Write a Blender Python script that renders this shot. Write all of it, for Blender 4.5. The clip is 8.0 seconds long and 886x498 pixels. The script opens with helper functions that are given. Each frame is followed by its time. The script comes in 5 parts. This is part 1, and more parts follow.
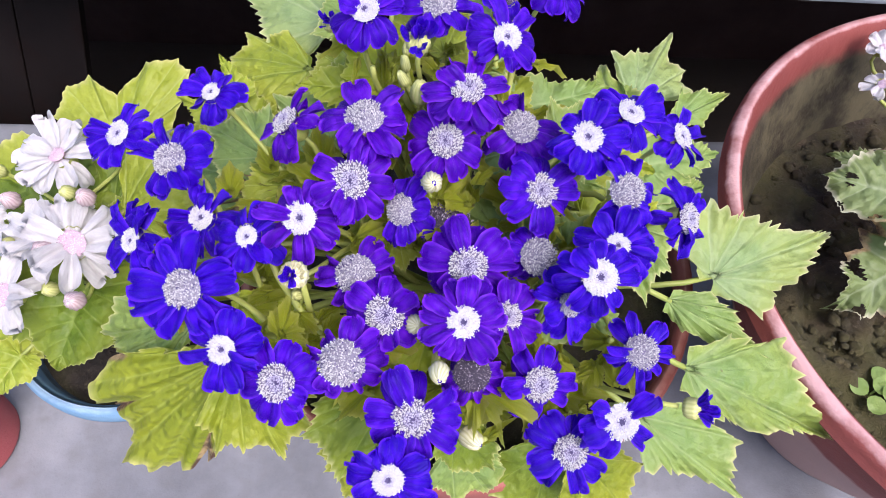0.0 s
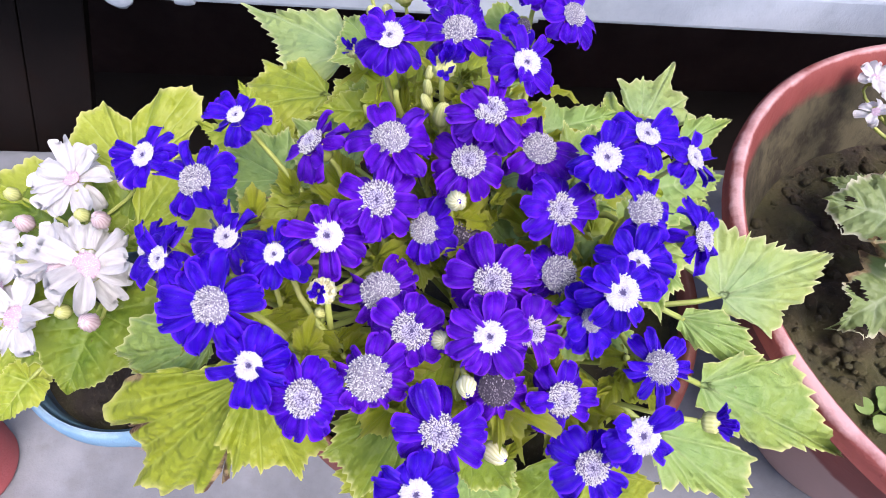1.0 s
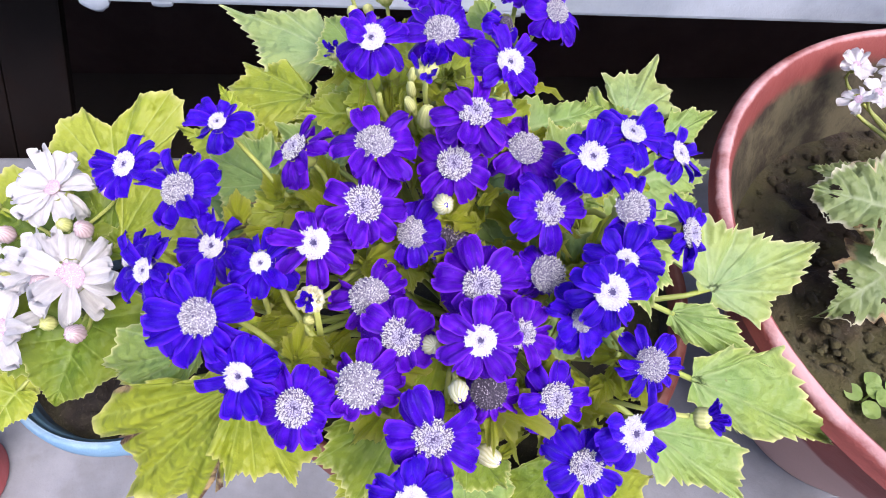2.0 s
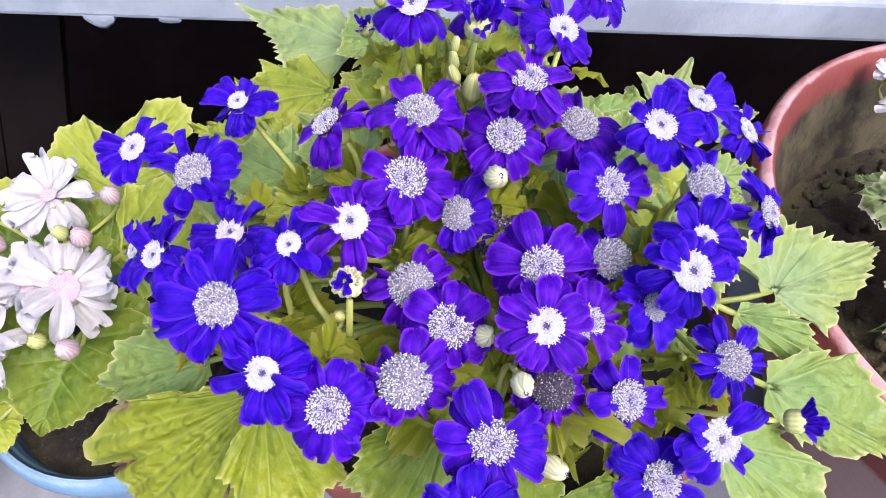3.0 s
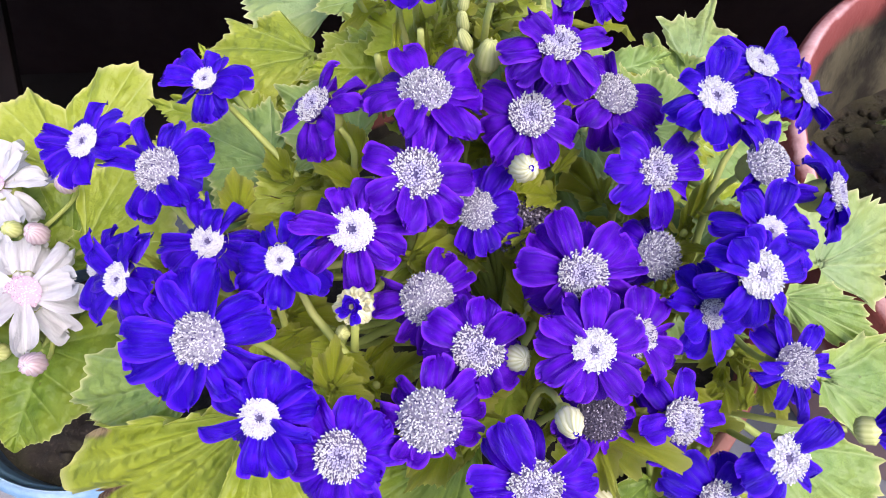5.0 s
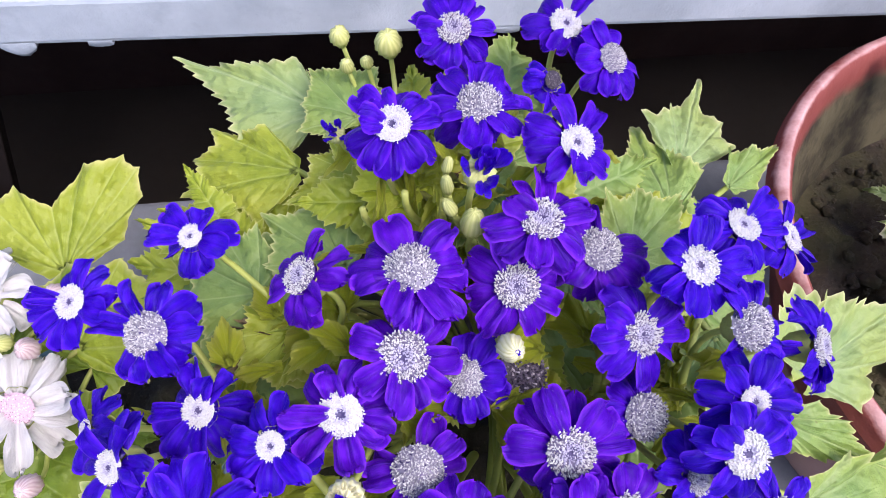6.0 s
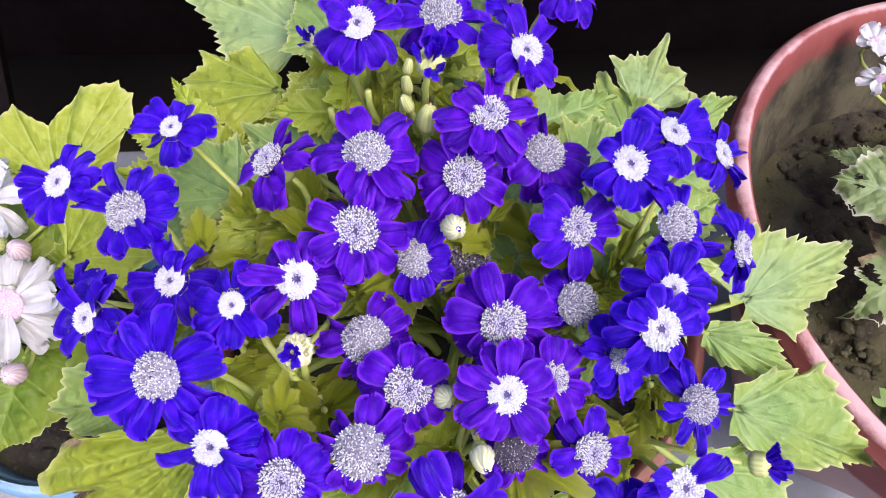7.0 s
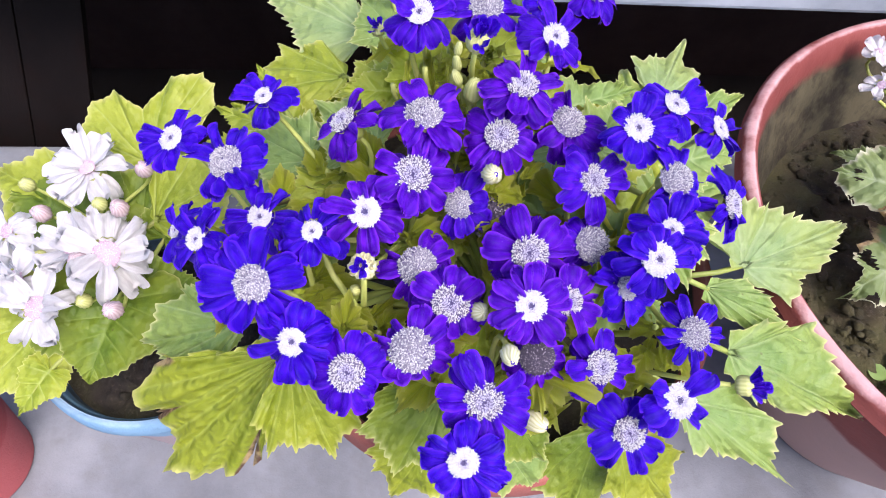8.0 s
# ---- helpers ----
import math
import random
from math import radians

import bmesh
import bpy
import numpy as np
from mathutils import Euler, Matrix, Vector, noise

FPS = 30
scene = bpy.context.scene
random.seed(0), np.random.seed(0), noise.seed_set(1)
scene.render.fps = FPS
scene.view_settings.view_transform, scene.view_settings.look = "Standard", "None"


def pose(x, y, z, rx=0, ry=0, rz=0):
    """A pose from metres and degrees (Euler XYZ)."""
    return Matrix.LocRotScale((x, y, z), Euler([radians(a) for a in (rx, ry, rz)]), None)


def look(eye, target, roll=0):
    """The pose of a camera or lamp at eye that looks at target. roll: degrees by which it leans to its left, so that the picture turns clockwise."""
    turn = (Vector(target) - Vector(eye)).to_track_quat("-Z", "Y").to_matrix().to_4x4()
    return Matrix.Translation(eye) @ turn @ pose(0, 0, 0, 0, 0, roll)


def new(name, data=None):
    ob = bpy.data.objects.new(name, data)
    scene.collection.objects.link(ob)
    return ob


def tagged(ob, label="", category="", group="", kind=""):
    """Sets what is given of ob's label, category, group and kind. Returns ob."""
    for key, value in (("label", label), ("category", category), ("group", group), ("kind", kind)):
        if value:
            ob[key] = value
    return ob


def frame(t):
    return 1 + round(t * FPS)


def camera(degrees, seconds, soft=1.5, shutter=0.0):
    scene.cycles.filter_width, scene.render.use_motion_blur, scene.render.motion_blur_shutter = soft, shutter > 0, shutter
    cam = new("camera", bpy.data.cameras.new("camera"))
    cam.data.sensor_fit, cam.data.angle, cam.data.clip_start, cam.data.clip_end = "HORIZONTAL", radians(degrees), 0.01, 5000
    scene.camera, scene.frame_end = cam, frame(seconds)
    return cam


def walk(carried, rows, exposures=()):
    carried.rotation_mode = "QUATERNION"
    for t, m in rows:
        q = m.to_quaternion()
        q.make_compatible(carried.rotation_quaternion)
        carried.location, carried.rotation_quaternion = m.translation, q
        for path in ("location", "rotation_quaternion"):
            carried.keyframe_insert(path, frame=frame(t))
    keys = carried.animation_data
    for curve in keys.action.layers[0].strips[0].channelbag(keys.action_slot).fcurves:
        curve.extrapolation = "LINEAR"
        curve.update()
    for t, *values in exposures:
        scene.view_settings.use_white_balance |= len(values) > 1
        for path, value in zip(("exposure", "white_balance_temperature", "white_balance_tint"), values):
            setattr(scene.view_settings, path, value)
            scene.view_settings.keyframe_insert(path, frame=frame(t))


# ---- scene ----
# the hand-held path: seconds, place in metres, turn in degrees
cam = camera(68.4, 8.0, soft=0.95)
PATH = [
    (0.0, -0.0003, -0.1083, 0.4824, 30.20, -1.61, 0.54),
    (0.2, -0.0092, -0.1139, 0.4799, 32.05, -0.81, -2.15),
    (0.4, -0.0111, -0.1126, 0.4785, 32.21, -1.07, -1.48),
    (0.5, -0.0102, -0.1105, 0.4783, 32.05, -1.15, -1.00),
    (0.7, -0.0093, -0.1081, 0.4825, 32.76, -1.30, -1.79),
    (0.9, -0.0124, -0.1129, 0.4854, 33.03, -2.20, -0.41),
    (1.0, -0.0121, -0.1148, 0.4839, 32.93, -2.42, -0.05),
    (1.2, -0.0081, -0.1135, 0.4790, 32.35, -2.96, -0.52),
    (1.4, -0.0077, -0.1115, 0.4819, 32.32, -2.87, -1.17),
    (1.5, -0.0080, -0.1107, 0.4837, 32.35, -2.90, -1.26),
    (1.7, -0.0098, -0.1133, 0.4868, 32.23, -2.52, -1.35),
    (2.8, -0.0230, -0.0990, 0.4585, 34.65, -2.34, -3.44),
    (2.9, -0.0262, -0.1090, 0.4532, 36.15, -2.69, -2.92),
    (3.0, -0.0290, -0.1154, 0.4494, 37.40, -2.89, -2.69),
    (3.2, -0.0355, -0.1258, 0.4455, 40.55, -3.17, -2.18),
    (3.4, -0.0352, -0.1352, 0.4360, 42.51, -3.06, -2.66),
    (3.5, -0.0331, -0.1364, 0.4315, 42.17, -3.15, -2.93),
    (3.7, -0.0297, -0.1405, 0.4187, 42.07, -3.96, -2.94),
    (3.9, -0.0237, -0.1362, 0.4067, 41.10, -4.46, -3.49),
    (4.0, -0.0239, -0.1330, 0.4051, 40.40, -4.65, -3.41),
    (4.2, -0.0293, -0.1202, 0.4085, 38.10, -4.38, -3.65),
    (4.3, -0.0329, -0.1119, 0.4129, 37.30, -4.03, -3.97),
    (4.5, -0.0370, -0.0996, 0.4208, 36.89, -3.33, -4.61),
    (4.6, -0.0373, -0.0972, 0.4210, 36.40, -3.17, -4.55),
    (4.8, -0.0366, -0.0881, 0.4248, 33.99, -2.95, -5.36),
    (5.0, -0.0361, -0.0819, 0.4351, 31.97, -2.79, -5.74),
    (5.2, -0.0357, -0.0711, 0.4455, 31.02, -3.10, -5.94),
    (6.3, -0.0291, -0.0401, 0.4610, 30.87, -2.12, -7.34),
    (6.5, -0.0278, -0.0483, 0.4569, 29.96, -2.16, -6.68),
    (6.7, -0.0255, -0.0595, 0.4561, 29.26, -2.47, -6.08),
    (6.9, -0.0232, -0.0711, 0.4601, 29.32, -3.18, -5.40),
    (7.0, -0.0211, -0.0769, 0.4608, 30.28, -3.85, -4.83),
    (7.2, -0.0244, -0.0941, 0.4671, 31.74, -4.21, -3.49),
    (7.4, -0.0280, -0.1052, 0.4715, 31.60, -4.36, -2.46),
    (7.5, -0.0263, -0.1077, 0.4748, 31.80, -4.13, -2.57),
    (7.7, -0.0248, -0.1167, 0.4754, 32.18, -3.65, -2.01),
    (7.9, -0.0270, -0.1204, 0.4788, 32.51, -2.73, -2.42),
    (8.0, -0.0288, -0.1213, 0.4819, 32.35, -2.57, -1.85),
]
walk(cam, [(t, pose(x, y, z, rx, ry, rz)) for t, x, y, z, rx, ry, rz in PATH],
     exposures=((0.0, 1.37, 6150, 24), (1.0, 1.49, 6150, 24), (1.7, 1.51, 6150, 24), (3.0, 1.47, 6150, 24), (3.5, 1.44, 6150, 24), (4.0, 1.29, 6150, 24), (4.5, 1.35, 6150, 24), (5.0, 1.46, 6150, 24), (6.5, 1.40, 6150, 24), (8.0, 1.51, 6150, 24)))

# ---------------------------------------------------------------- light
world = bpy.data.worlds.new("overcast_sky")
scene.world = world
world.use_nodes = True
wn = world.node_tree
sky = wn.nodes.new("ShaderNodeTexSky")
sky.sky_type = "NISHITA"
sky.sun_disc = False
sky.sun_elevation = radians(57)
sky.sun_rotation = radians(144)
sky.air_density, sky.dust_density, sky.ozone_density = 1.0, 3.0, 1.0
wn.links.new(sky.outputs[0], wn.nodes["Background"].inputs[0])
wn.nodes["Background"].inputs[1].default_value = 0.12

sun = new("sun", bpy.data.lights.new("sun", "SUN"))
sun.data.energy = 1.3
sun.data.angle = radians(35)
sun.data.color = (1.0, 0.96, 0.90)
sun.matrix_basis = look((1.0, -1.4, 2.7), (0, 0, 0))
scene.view_settings.exposure = 1.22


# ---------------------------------------------------------------- helpers
def world_of(ob):
    m = ob.matrix_parent_inverse @ ob.matrix_basis
    return world_of(ob.parent) @ m if ob.parent else ob.matrix_basis.copy()


def mesh_of(name, bm, mats):
    me = bpy.data.meshes.new(name)
    bm.to_mesh(me)
    bm.free()
    for m in mats if isinstance(mats, (list, tuple)) else [mats]:
        me.materials.append(m)
    return me


def smooth(me, on=True):
    me.polygons.foreach_set("use_smooth", [on] * len(me.polygons))
    return me


def part(name, data, parent, m=None, label=""):
    """A mesh under a thing. m: its pose in the world; None: its mesh is in world coordinates."""
    ob = new(name, data)
    if parent is not None:
        ob.parent = parent
        ob.matrix_parent_inverse = world_of(parent).inverted()
    ob.matrix_basis = m if m is not None else Matrix.Identity(4)
    return tagged(ob, label)


def thing(name, place, label, category, group="", kind=""):
    ob = new(name)
    ob.empty_display_size = 0.02
    ob.matrix_basis = Matrix.Translation(place)
    return tagged(ob, label, category, group, kind)


def tube(bm, pts, radii, sides=7, cap=True):
    """A tapered tube along points."""
    pts = [Vector(p) for p in pts]
    rings = []
    ref = Vector((0.31, 0.87, 0.38))
    for i, p in enumerate(pts):
        d = (pts[min(i + 1, len(pts) - 1)] - pts[max(i - 1, 0)]).normalized()
        a = d.cross(ref).normalized()
        b = d.cross(a)
        r = radii[i] if isinstance(radii, (list, tuple)) else radii
        rings.append([bm.verts.new(p + r * (math.cos(k * math.tau / sides) * a + math.sin(k * math.tau / sides) * b)) for k in range(sides)])
    for r0, r1 in zip(rings, rings[1:]):
        for k in range(sides):
            bm.faces.new((r0[k], r0[(k + 1) % sides], r1[(k + 1) % sides], r1[k]))
    if cap:
        bm.faces.new(rings[0][::-1])
        bm.faces.new(rings[-1])


def bezier(a, b, c, d, n):
    out = []
    for i in range(n + 1):
        t = i / n
        out.append(a * (1 - t) ** 3 + b * 3 * t * (1 - t) ** 2 + c * 3 * t * t * (1 - t) + d * t ** 3)
    return out


def lathe(bm, profile, segs=64, wobble=0.0, rng=None):
    """A body of revolution about z from (radius, height) pairs."""
    rings = []
    ph = [rng.uniform(0, 6.28) for _ in range(3)] if rng else [0, 1, 2]
    for r, z in profile:
        ring = []
        for k in range(segs):
            a = k * math.tau / segs
            w = 1 + wobble * (math.sin(2 * a + ph[0]) + 0.6 * math.sin(3 * a + ph[1]) + 0.3 * math.sin(7 * a + ph[2]))
            ring.append(bm.verts.new((r * w * math.cos(a), r * w * math.sin(a), z)))
        rings.append(ring)
    for r0, r1 in zip(rings, rings[1:]):
        for k in range(segs):
            bm.faces.new((r0[k], r0[(k + 1) % segs], r1[(k + 1) % segs], r1[k]))
    return rings


def box(bm, x0, x1, y0, y1, z0, z1, bevel=0.0, segments=2):
    made = bmesh.ops.create_cube(bm, size=1.0)["verts"]
    for v in made:
        v.co = Vector((x0 if v.co.x < 0 else x1, y0 if v.co.y < 0 else y1, z0 if v.co.z < 0 else z1))
    if bevel:
        edges = list({e for v in made for e in v.link_edges})
        bmesh.ops.bevel(bm, geom=edges, offset=bevel, segments=segments, affect="EDGES", profile=0.6)


# ---------------------------------------------------------------- materials
class Mat:
    """A small builder of node materials."""

    def __init__(self, name, rough=0.5, metal=0.0):
        self.m = bpy.data.materials.new(name)
        self.m.use_nodes = True
        self.t = self.m.node_tree
        self.b = self.t.nodes["Principled BSDF"]
        self.b.inputs["Roughness"].default_value = rough
        self.b.inputs["Metallic"].default_value = metal
        self.coord = self.t.nodes.new("ShaderNodeTexCoord")

    def link(self, a, b):
        self.t.links.new(a, b)

    def noise(self, scale, detail=4.0, rough=0.55, vec=None, stretch=None):
        n = self.t.nodes.new("ShaderNodeTexNoise")
        n.inputs["Scale"].default_value = scale
        n.inputs["Detail"].default_value = detail
        n.inputs["Roughness"].default_value = rough
        src = vec if vec is not None else self.coord.outputs["Object"]
        if stretch:
            mp = self.t.nodes.new("ShaderNodeMapping")
            mp.inputs["Scale"].default_value = stretch
            self.link(src, mp.inputs["Vector"])
            src = mp.outputs["Vector"]
        self.link(src, n.inputs["Vector"])
        return n.outputs["Fac"]

    def ramp(self, fac, *stops):
        r = self.t.nodes.new("ShaderNodeValToRGB")
        els = r.color_ramp.elements
        while len(els) < len(stops):
            els.new(0.5)
        for e, (p, c) in zip(els, stops):
            e.position = p
            e.color = (*c, 1) if isinstance(c, tuple) else (c, c, c, 1)
        self.link(fac, r.inputs["Fac"])
        return r.outputs["Color"]

    def mix(self, fac, a, b, blend="MIX"):
        n = self.t.nodes.new("ShaderNodeMix")
        n.data_type = "RGBA"
        n.blend_type = blend
        for sock, val in ((n.inputs[0], fac), (n.inputs[6], a), (n.inputs[7], b)):
            if isinstance(val, tuple):
                sock.default_value = (*val, 1)
            elif isinstance(val, (int, float)):
                sock.default_value = val
            else:
                self.link(val, sock)
        return n.outputs[2]

    def math(self, op, a, b=0.0):
        n = self.t.nodes.new("ShaderNodeMath")
        n.operation = op
        for sock, val in zip(n.inputs, (a, b)):
            if isinstance(val, (int, float)):
                sock.default_value = val
            else:
                self.link(val, sock)
        return n.outputs[0]

    def attr(self, name):
        n = self.t.nodes.new("ShaderNodeAttribute")
        n.attribute_name = name
        return n.outputs["Fac"]

    def rand(self):
        return self.t.nodes.new("ShaderNodeObjectInfo").outputs["Random"]

    def island(self):
        return self.t.nodes.new("ShaderNodeNewGeometry").outputs["Random Per Island"]

    def colour(self, c):
        if isinstance(c, tuple):
            self.b.inputs["Base Color"].default_value = (*c, 1)
        else:
            self.link(c, self.b.inputs["Base Color"])

    def rough(self, r):
        self.link(r, self.b.inputs["Roughness"])

    def bump(self, height, strength=0.3, distance=0.001):
        n = self.t.nodes.new("ShaderNodeBump")
        n.inputs["Strength"].default_value = strength
        n.inputs["Distance"].default_value = distance
        self.link(height, n.inputs["Height"])
        self.link(n.outputs["Normal"], self.b.inputs["Normal"])

    def thin(self, share, colour):
        """Lets some light through, as leaves and petals do."""
        tr = self.t.nodes.new("ShaderNodeBsdfTranslucent")
        if isinstance(colour, tuple):
            tr.inputs["Color"].default_value = (*colour, 1)
        else:
            self.link(colour, tr.inputs["Color"])
        mx = self.t.nodes.new("ShaderNodeMixShader")
        mx.inputs[0].default_value = share
        out = self.t.nodes["Material Output"]
        self.link(self.b.outputs[0], mx.inputs[1])
        self.link(tr.outputs[0], mx.inputs[2])
        self.link(mx.outputs[0], out.inputs["Surface"])


def petal_material(name, deep, bright, pale):
    k = Mat(name, 0.38)
    streak = k.noise(7.0, 5.0, 0.6, stretch=(0.35, 3.4, 1.0))
    blot = k.noise(2.6, 3.0)
    c = k.mix(k.math("ADD", k.math("MULTIPLY", k.ramp(streak, (0.38, 0.0), (0.75, 1.0)), 0.50), k.math("MULTIPLY", k.ramp(blot, (0.40, 0.0), (0.72, 1.0)), 0.40)), deep, bright)
    c = k.mix(k.math("MULTIPLY", k.ramp(blot, (0.52, 0.0), (0.80, 1.0)), 0.32), c, pale)
    # small pale specks paint glints into the petal colour
    c = k.mix(k.math("MULTIPLY", k.ramp(k.noise(21.0, 2.0), (0.73, 0.0), (0.77, 1.0)), 0.45), c, (0.62, 0.55, 0.80))
    c = k.mix(k.math("MULTIPLY", k.rand(), 0.55), c, deep)
    c = k.mix(k.math("MULTIPLY", k.attr("hem"), 0.55), c, pale)
    c = k.mix(k.attr("base"), c, (0.62, 0.58, 0.86))
    k.colour(c)
    k.bump(streak, 0.38, 0.08)
    k.b.inputs["Specular IOR Level"].default_value = 0.16
    k.thin(0.18, c)
    return k.m


PETAL = {
    "blue": petal_material("petal_blue", (0.017, 0.0003, 0.29), (0.050, 0.002, 0.62), (0.15, 0.025, 0.86)),
    "indigo": petal_material("petal_indigo", (0.028, 0.0003, 0.28), (0.074, 0.002, 0.60), (0.19, 0.03, 0.86)),
    "violet": petal_material("petal_violet", (0.042, 0.0003, 0.26), (0.106, 0.003, 0.57), (0.26, 0.04, 0.84)),
    "cream": petal_material("petal_cream", (0.50, 0.47, 0.22), (0.66, 0.64, 0.40), (0.72, 0.70, 0.52)),
}


def white_petal_material():
    k = Mat("petal_white", 0.5)
    streak = k.noise(8.0, 4.0, 0.6, stretch=(0.4, 3.0, 1.0))
    c = k.mix(k.ramp(streak, (0.35, 0.0), (0.7, 1.0)), (0.60, 0.58, 0.58), (0.70, 0.70, 0.68))
    c = k.mix(k.attr("base"), c, (0.56, 0.41, 0.48))
    k.colour(c)
    k.bump(streak, 0.3, 0.05)
    k.thin(0.3, c)
    return k.m


PETAL["white"] = white_petal_material()


def floret_material(name, stops, rough=0.6):
    k = Mat(name, rough)
    c = k.ramp(k.island(), *stops)
    c = k.mix(k.math("MULTIPLY", k.noise(14.0, 3.0), 0.12), c, (0.30, 0.24, 0.45))
    k.colour(c)
    return k.m


FLORET_WHITE = floret_material("floret_white", ((0.0, (0.40, 0.39, 0.42)), (0.25, (0.56, 0.56, 0.54)), (1.0, (0.66, 0.67, 0.62))))
FLORET_PALE = floret_material("floret_pale", ((0.0, (0.26, 0.25, 0.32)), (0.30, (0.52, 0.52, 0.53)), (0.7, (0.68, 0.68, 0.67)), (1.0, (0.77, 0.77, 0.74))))
FLORET_LILAC = floret_material("floret_lilac", ((0.0, (0.15, 0.14, 0.18)), (0.35, (0.36, 0.355, 0.36)), (0.7, (0.54, 0.54, 0.52)), (1.0, (0.70, 0.70, 0.66))))
FLORET_DARK = floret_material("floret_dark", ((0.0, (0.020, 0.014, 0.06)), (0.7, (0.05, 0.035, 0.14)), (1.0, (0.18, 0.15, 0.28))))
FLORET_BED = floret_material("floret_bed", ((0.0, (0.09, 0.075, 0.14)), (1.0, (0.15, 0.13, 0.20))))
FLORET_GREY = floret_material("floret_grey", ((0.0, (0.17, 0.16, 0.22)), (1.0, (0.26, 0.25, 0.31))))
FLORET_HAZE = floret_material("floret_haze", ((0.0, (0.30, 0.28, 0.40)), (0.5, (0.42, 0.40, 0.52)), (1.0, (0.56, 0.55, 0.62))))
FLORET_TIP = floret_material("floret_tip", ((0.0, (0.06, 0.04, 0.05)), (0.45, (0.14, 0.09, 0.06)), (0.8, (0.32, 0.22, 0.10)), (1.0, (0.46, 0.38, 0.22))))
FLORET_DEAD = floret_material("floret_dead", ((0.0, (0.020, 0.014, 0.030)), (0.55, (0.05, 0.042, 0.05)), (0.82, (0.18, 0.16, 0.18)), (1.0, (0.42, 0.39, 0.42))), 0.8)
FLORET_PINK = floret_material("floret_pink", ((0.0, (0.46, 0.30, 0.36)), (0.5, (0.60, 0.46, 0.52)), (1.0, (0.72, 0.64, 0.68))))


def leaf_material(name, deep, light, vein, rim, yellow):
    k = Mat(name, 0.46)
    big = k.noise(22.0, 3.0)
    mid = k.noise(90.0, 4.0, 0.6)
    fine = k.noise(520.0, 3.0, 0.6)
    cells = k.t.nodes.new("ShaderNodeTexVoronoi")
    cells.feature = "SMOOTH_F1"
    cells.inputs["Scale"].default_value = 240.0
    k.link(k.coord.outputs["Object"], cells.inputs["Vector"])
    c = k.mix(k.ramp(mid, (0.22, 0.0), (0.72, 1.0)), deep, light)
    c = k.mix(k.math("MULTIPLY", k.ramp(k.math("ADD", k.math("MULTIPLY", k.attr("outer"), 0.22), big), (0.48, 0.0), (0.74, 1.0)), 0.75), c, yellow)
    c = k.mix(k.math("MULTIPLY", k.rand(), 0.30), c, light)
    c = k.mix(k.math("MULTIPLY", k.attr("vein"), 0.60), c, vein)
    c = k.mix(k.math("MULTIPLY", k.attr("rim"), 0.85), c, rim)
    specks = k.ramp(k.noise(190.0, 2.0), (0.74, 0.0), (0.78, 1.0))
    c = k.mix(k.math("MULTIPLY", specks, 0.5), c, (0.10, 0.07, 0.03))
    burnt = k.ramp(k.math("ADD", k.attr("burn"), k.math("MULTIPLY", mid, 0.35)), (0.55, 0.0), (0.68, 1.0))
    tan = k.mix(k.ramp(k.noise(150.0, 4.0), (0.42, 0.0), (0.60, 1.0)), (0.40, 0.29, 0.13), (0.10, 0.055, 0.032))
    c = k.mix(burnt, c, tan)
    k.colour(c)
    h = k.math("ADD", k.math("MULTIPLY", cells.outputs["Distance"], -0.8), k.math("ADD", k.math("MULTIPLY", mid, 0.9), k.math("MULTIPLY", fine, 0.25)))
    k.bump(h, 0.75, 0.0026)
    k.b.inputs["Specular IOR Level"].default_value = 0.36
    k.thin(0.27, c)
    return k.m


LEAF = {
    "yellow": leaf_material("leaf_yellow_green", (0.165, 0.235, 0.010), (0.32, 0.395, 0.030), (0.43, 0.50, 0.13), (0.58, 0.57, 0.19), (0.37, 0.41, 0.045)),
    "olive": leaf_material("leaf_olive_green", (0.115, 0.165, 0.007), (0.245, 0.315, 0.018), (0.37, 0.43, 0.07), (0.54, 0.53, 0.16), (0.31, 0.335, 0.020)),
    "green": leaf_material("leaf_green", (0.072, 0.135, 0.008), (0.155, 0.240, 0.020), (0.26, 0.35, 0.07), (0.52, 0.53, 0.19), (0.22, 0.275, 0.020)),
    "pale": leaf_material("leaf_pale_green", (0.125, 0.225, 0.042), (0.235, 0.360, 0.105), (0.35, 0.45, 0.18), (0.60, 0.60, 0.25), (0.27, 0.345, 0.055)),
    "mint": leaf_material("leaf_mint_green", (0.165, 0.265, 0.085), (0.29, 0.41, 0.165), (0.40, 0.50, 0.25), (0.60, 0.60, 0.30), (0.34, 0.41, 0.09)),
    "lime": leaf_material("leaf_lime_green", (0.28, 0.36, 0.012), (0.47, 0.56, 0.035), (0.54, 0.60, 0.09), (0.58, 0.60, 0.12), (0.48, 0.50, 0.025)),
    "grey": leaf_material("leaf_grey_green", (0.11, 0.17, 0.055), (0.22, 0.29, 0.11), (0.34, 0.40, 0.22), (0.62, 0.60, 0.42), (0.22, 0.28, 0.08)),
}


def stem_material(name, dark, light):
    k = Mat(name, 0.5)
    n = k.noise(70.0, 3.0)
    c = k.mix(n, dark, light)
    c = k.mix(k.math("MULTIPLY", k.ramp(k.noise(18.0, 2.0), (0.55, 0.0), (0.7, 1.0)), 0.35), c, (0.30, 0.20, 0.10))
    k.colour(c)
    k.bump(k.noise(300.0, 2.0), 0.3, 0.0006)
    k.thin(0.12, c)
    return k.m


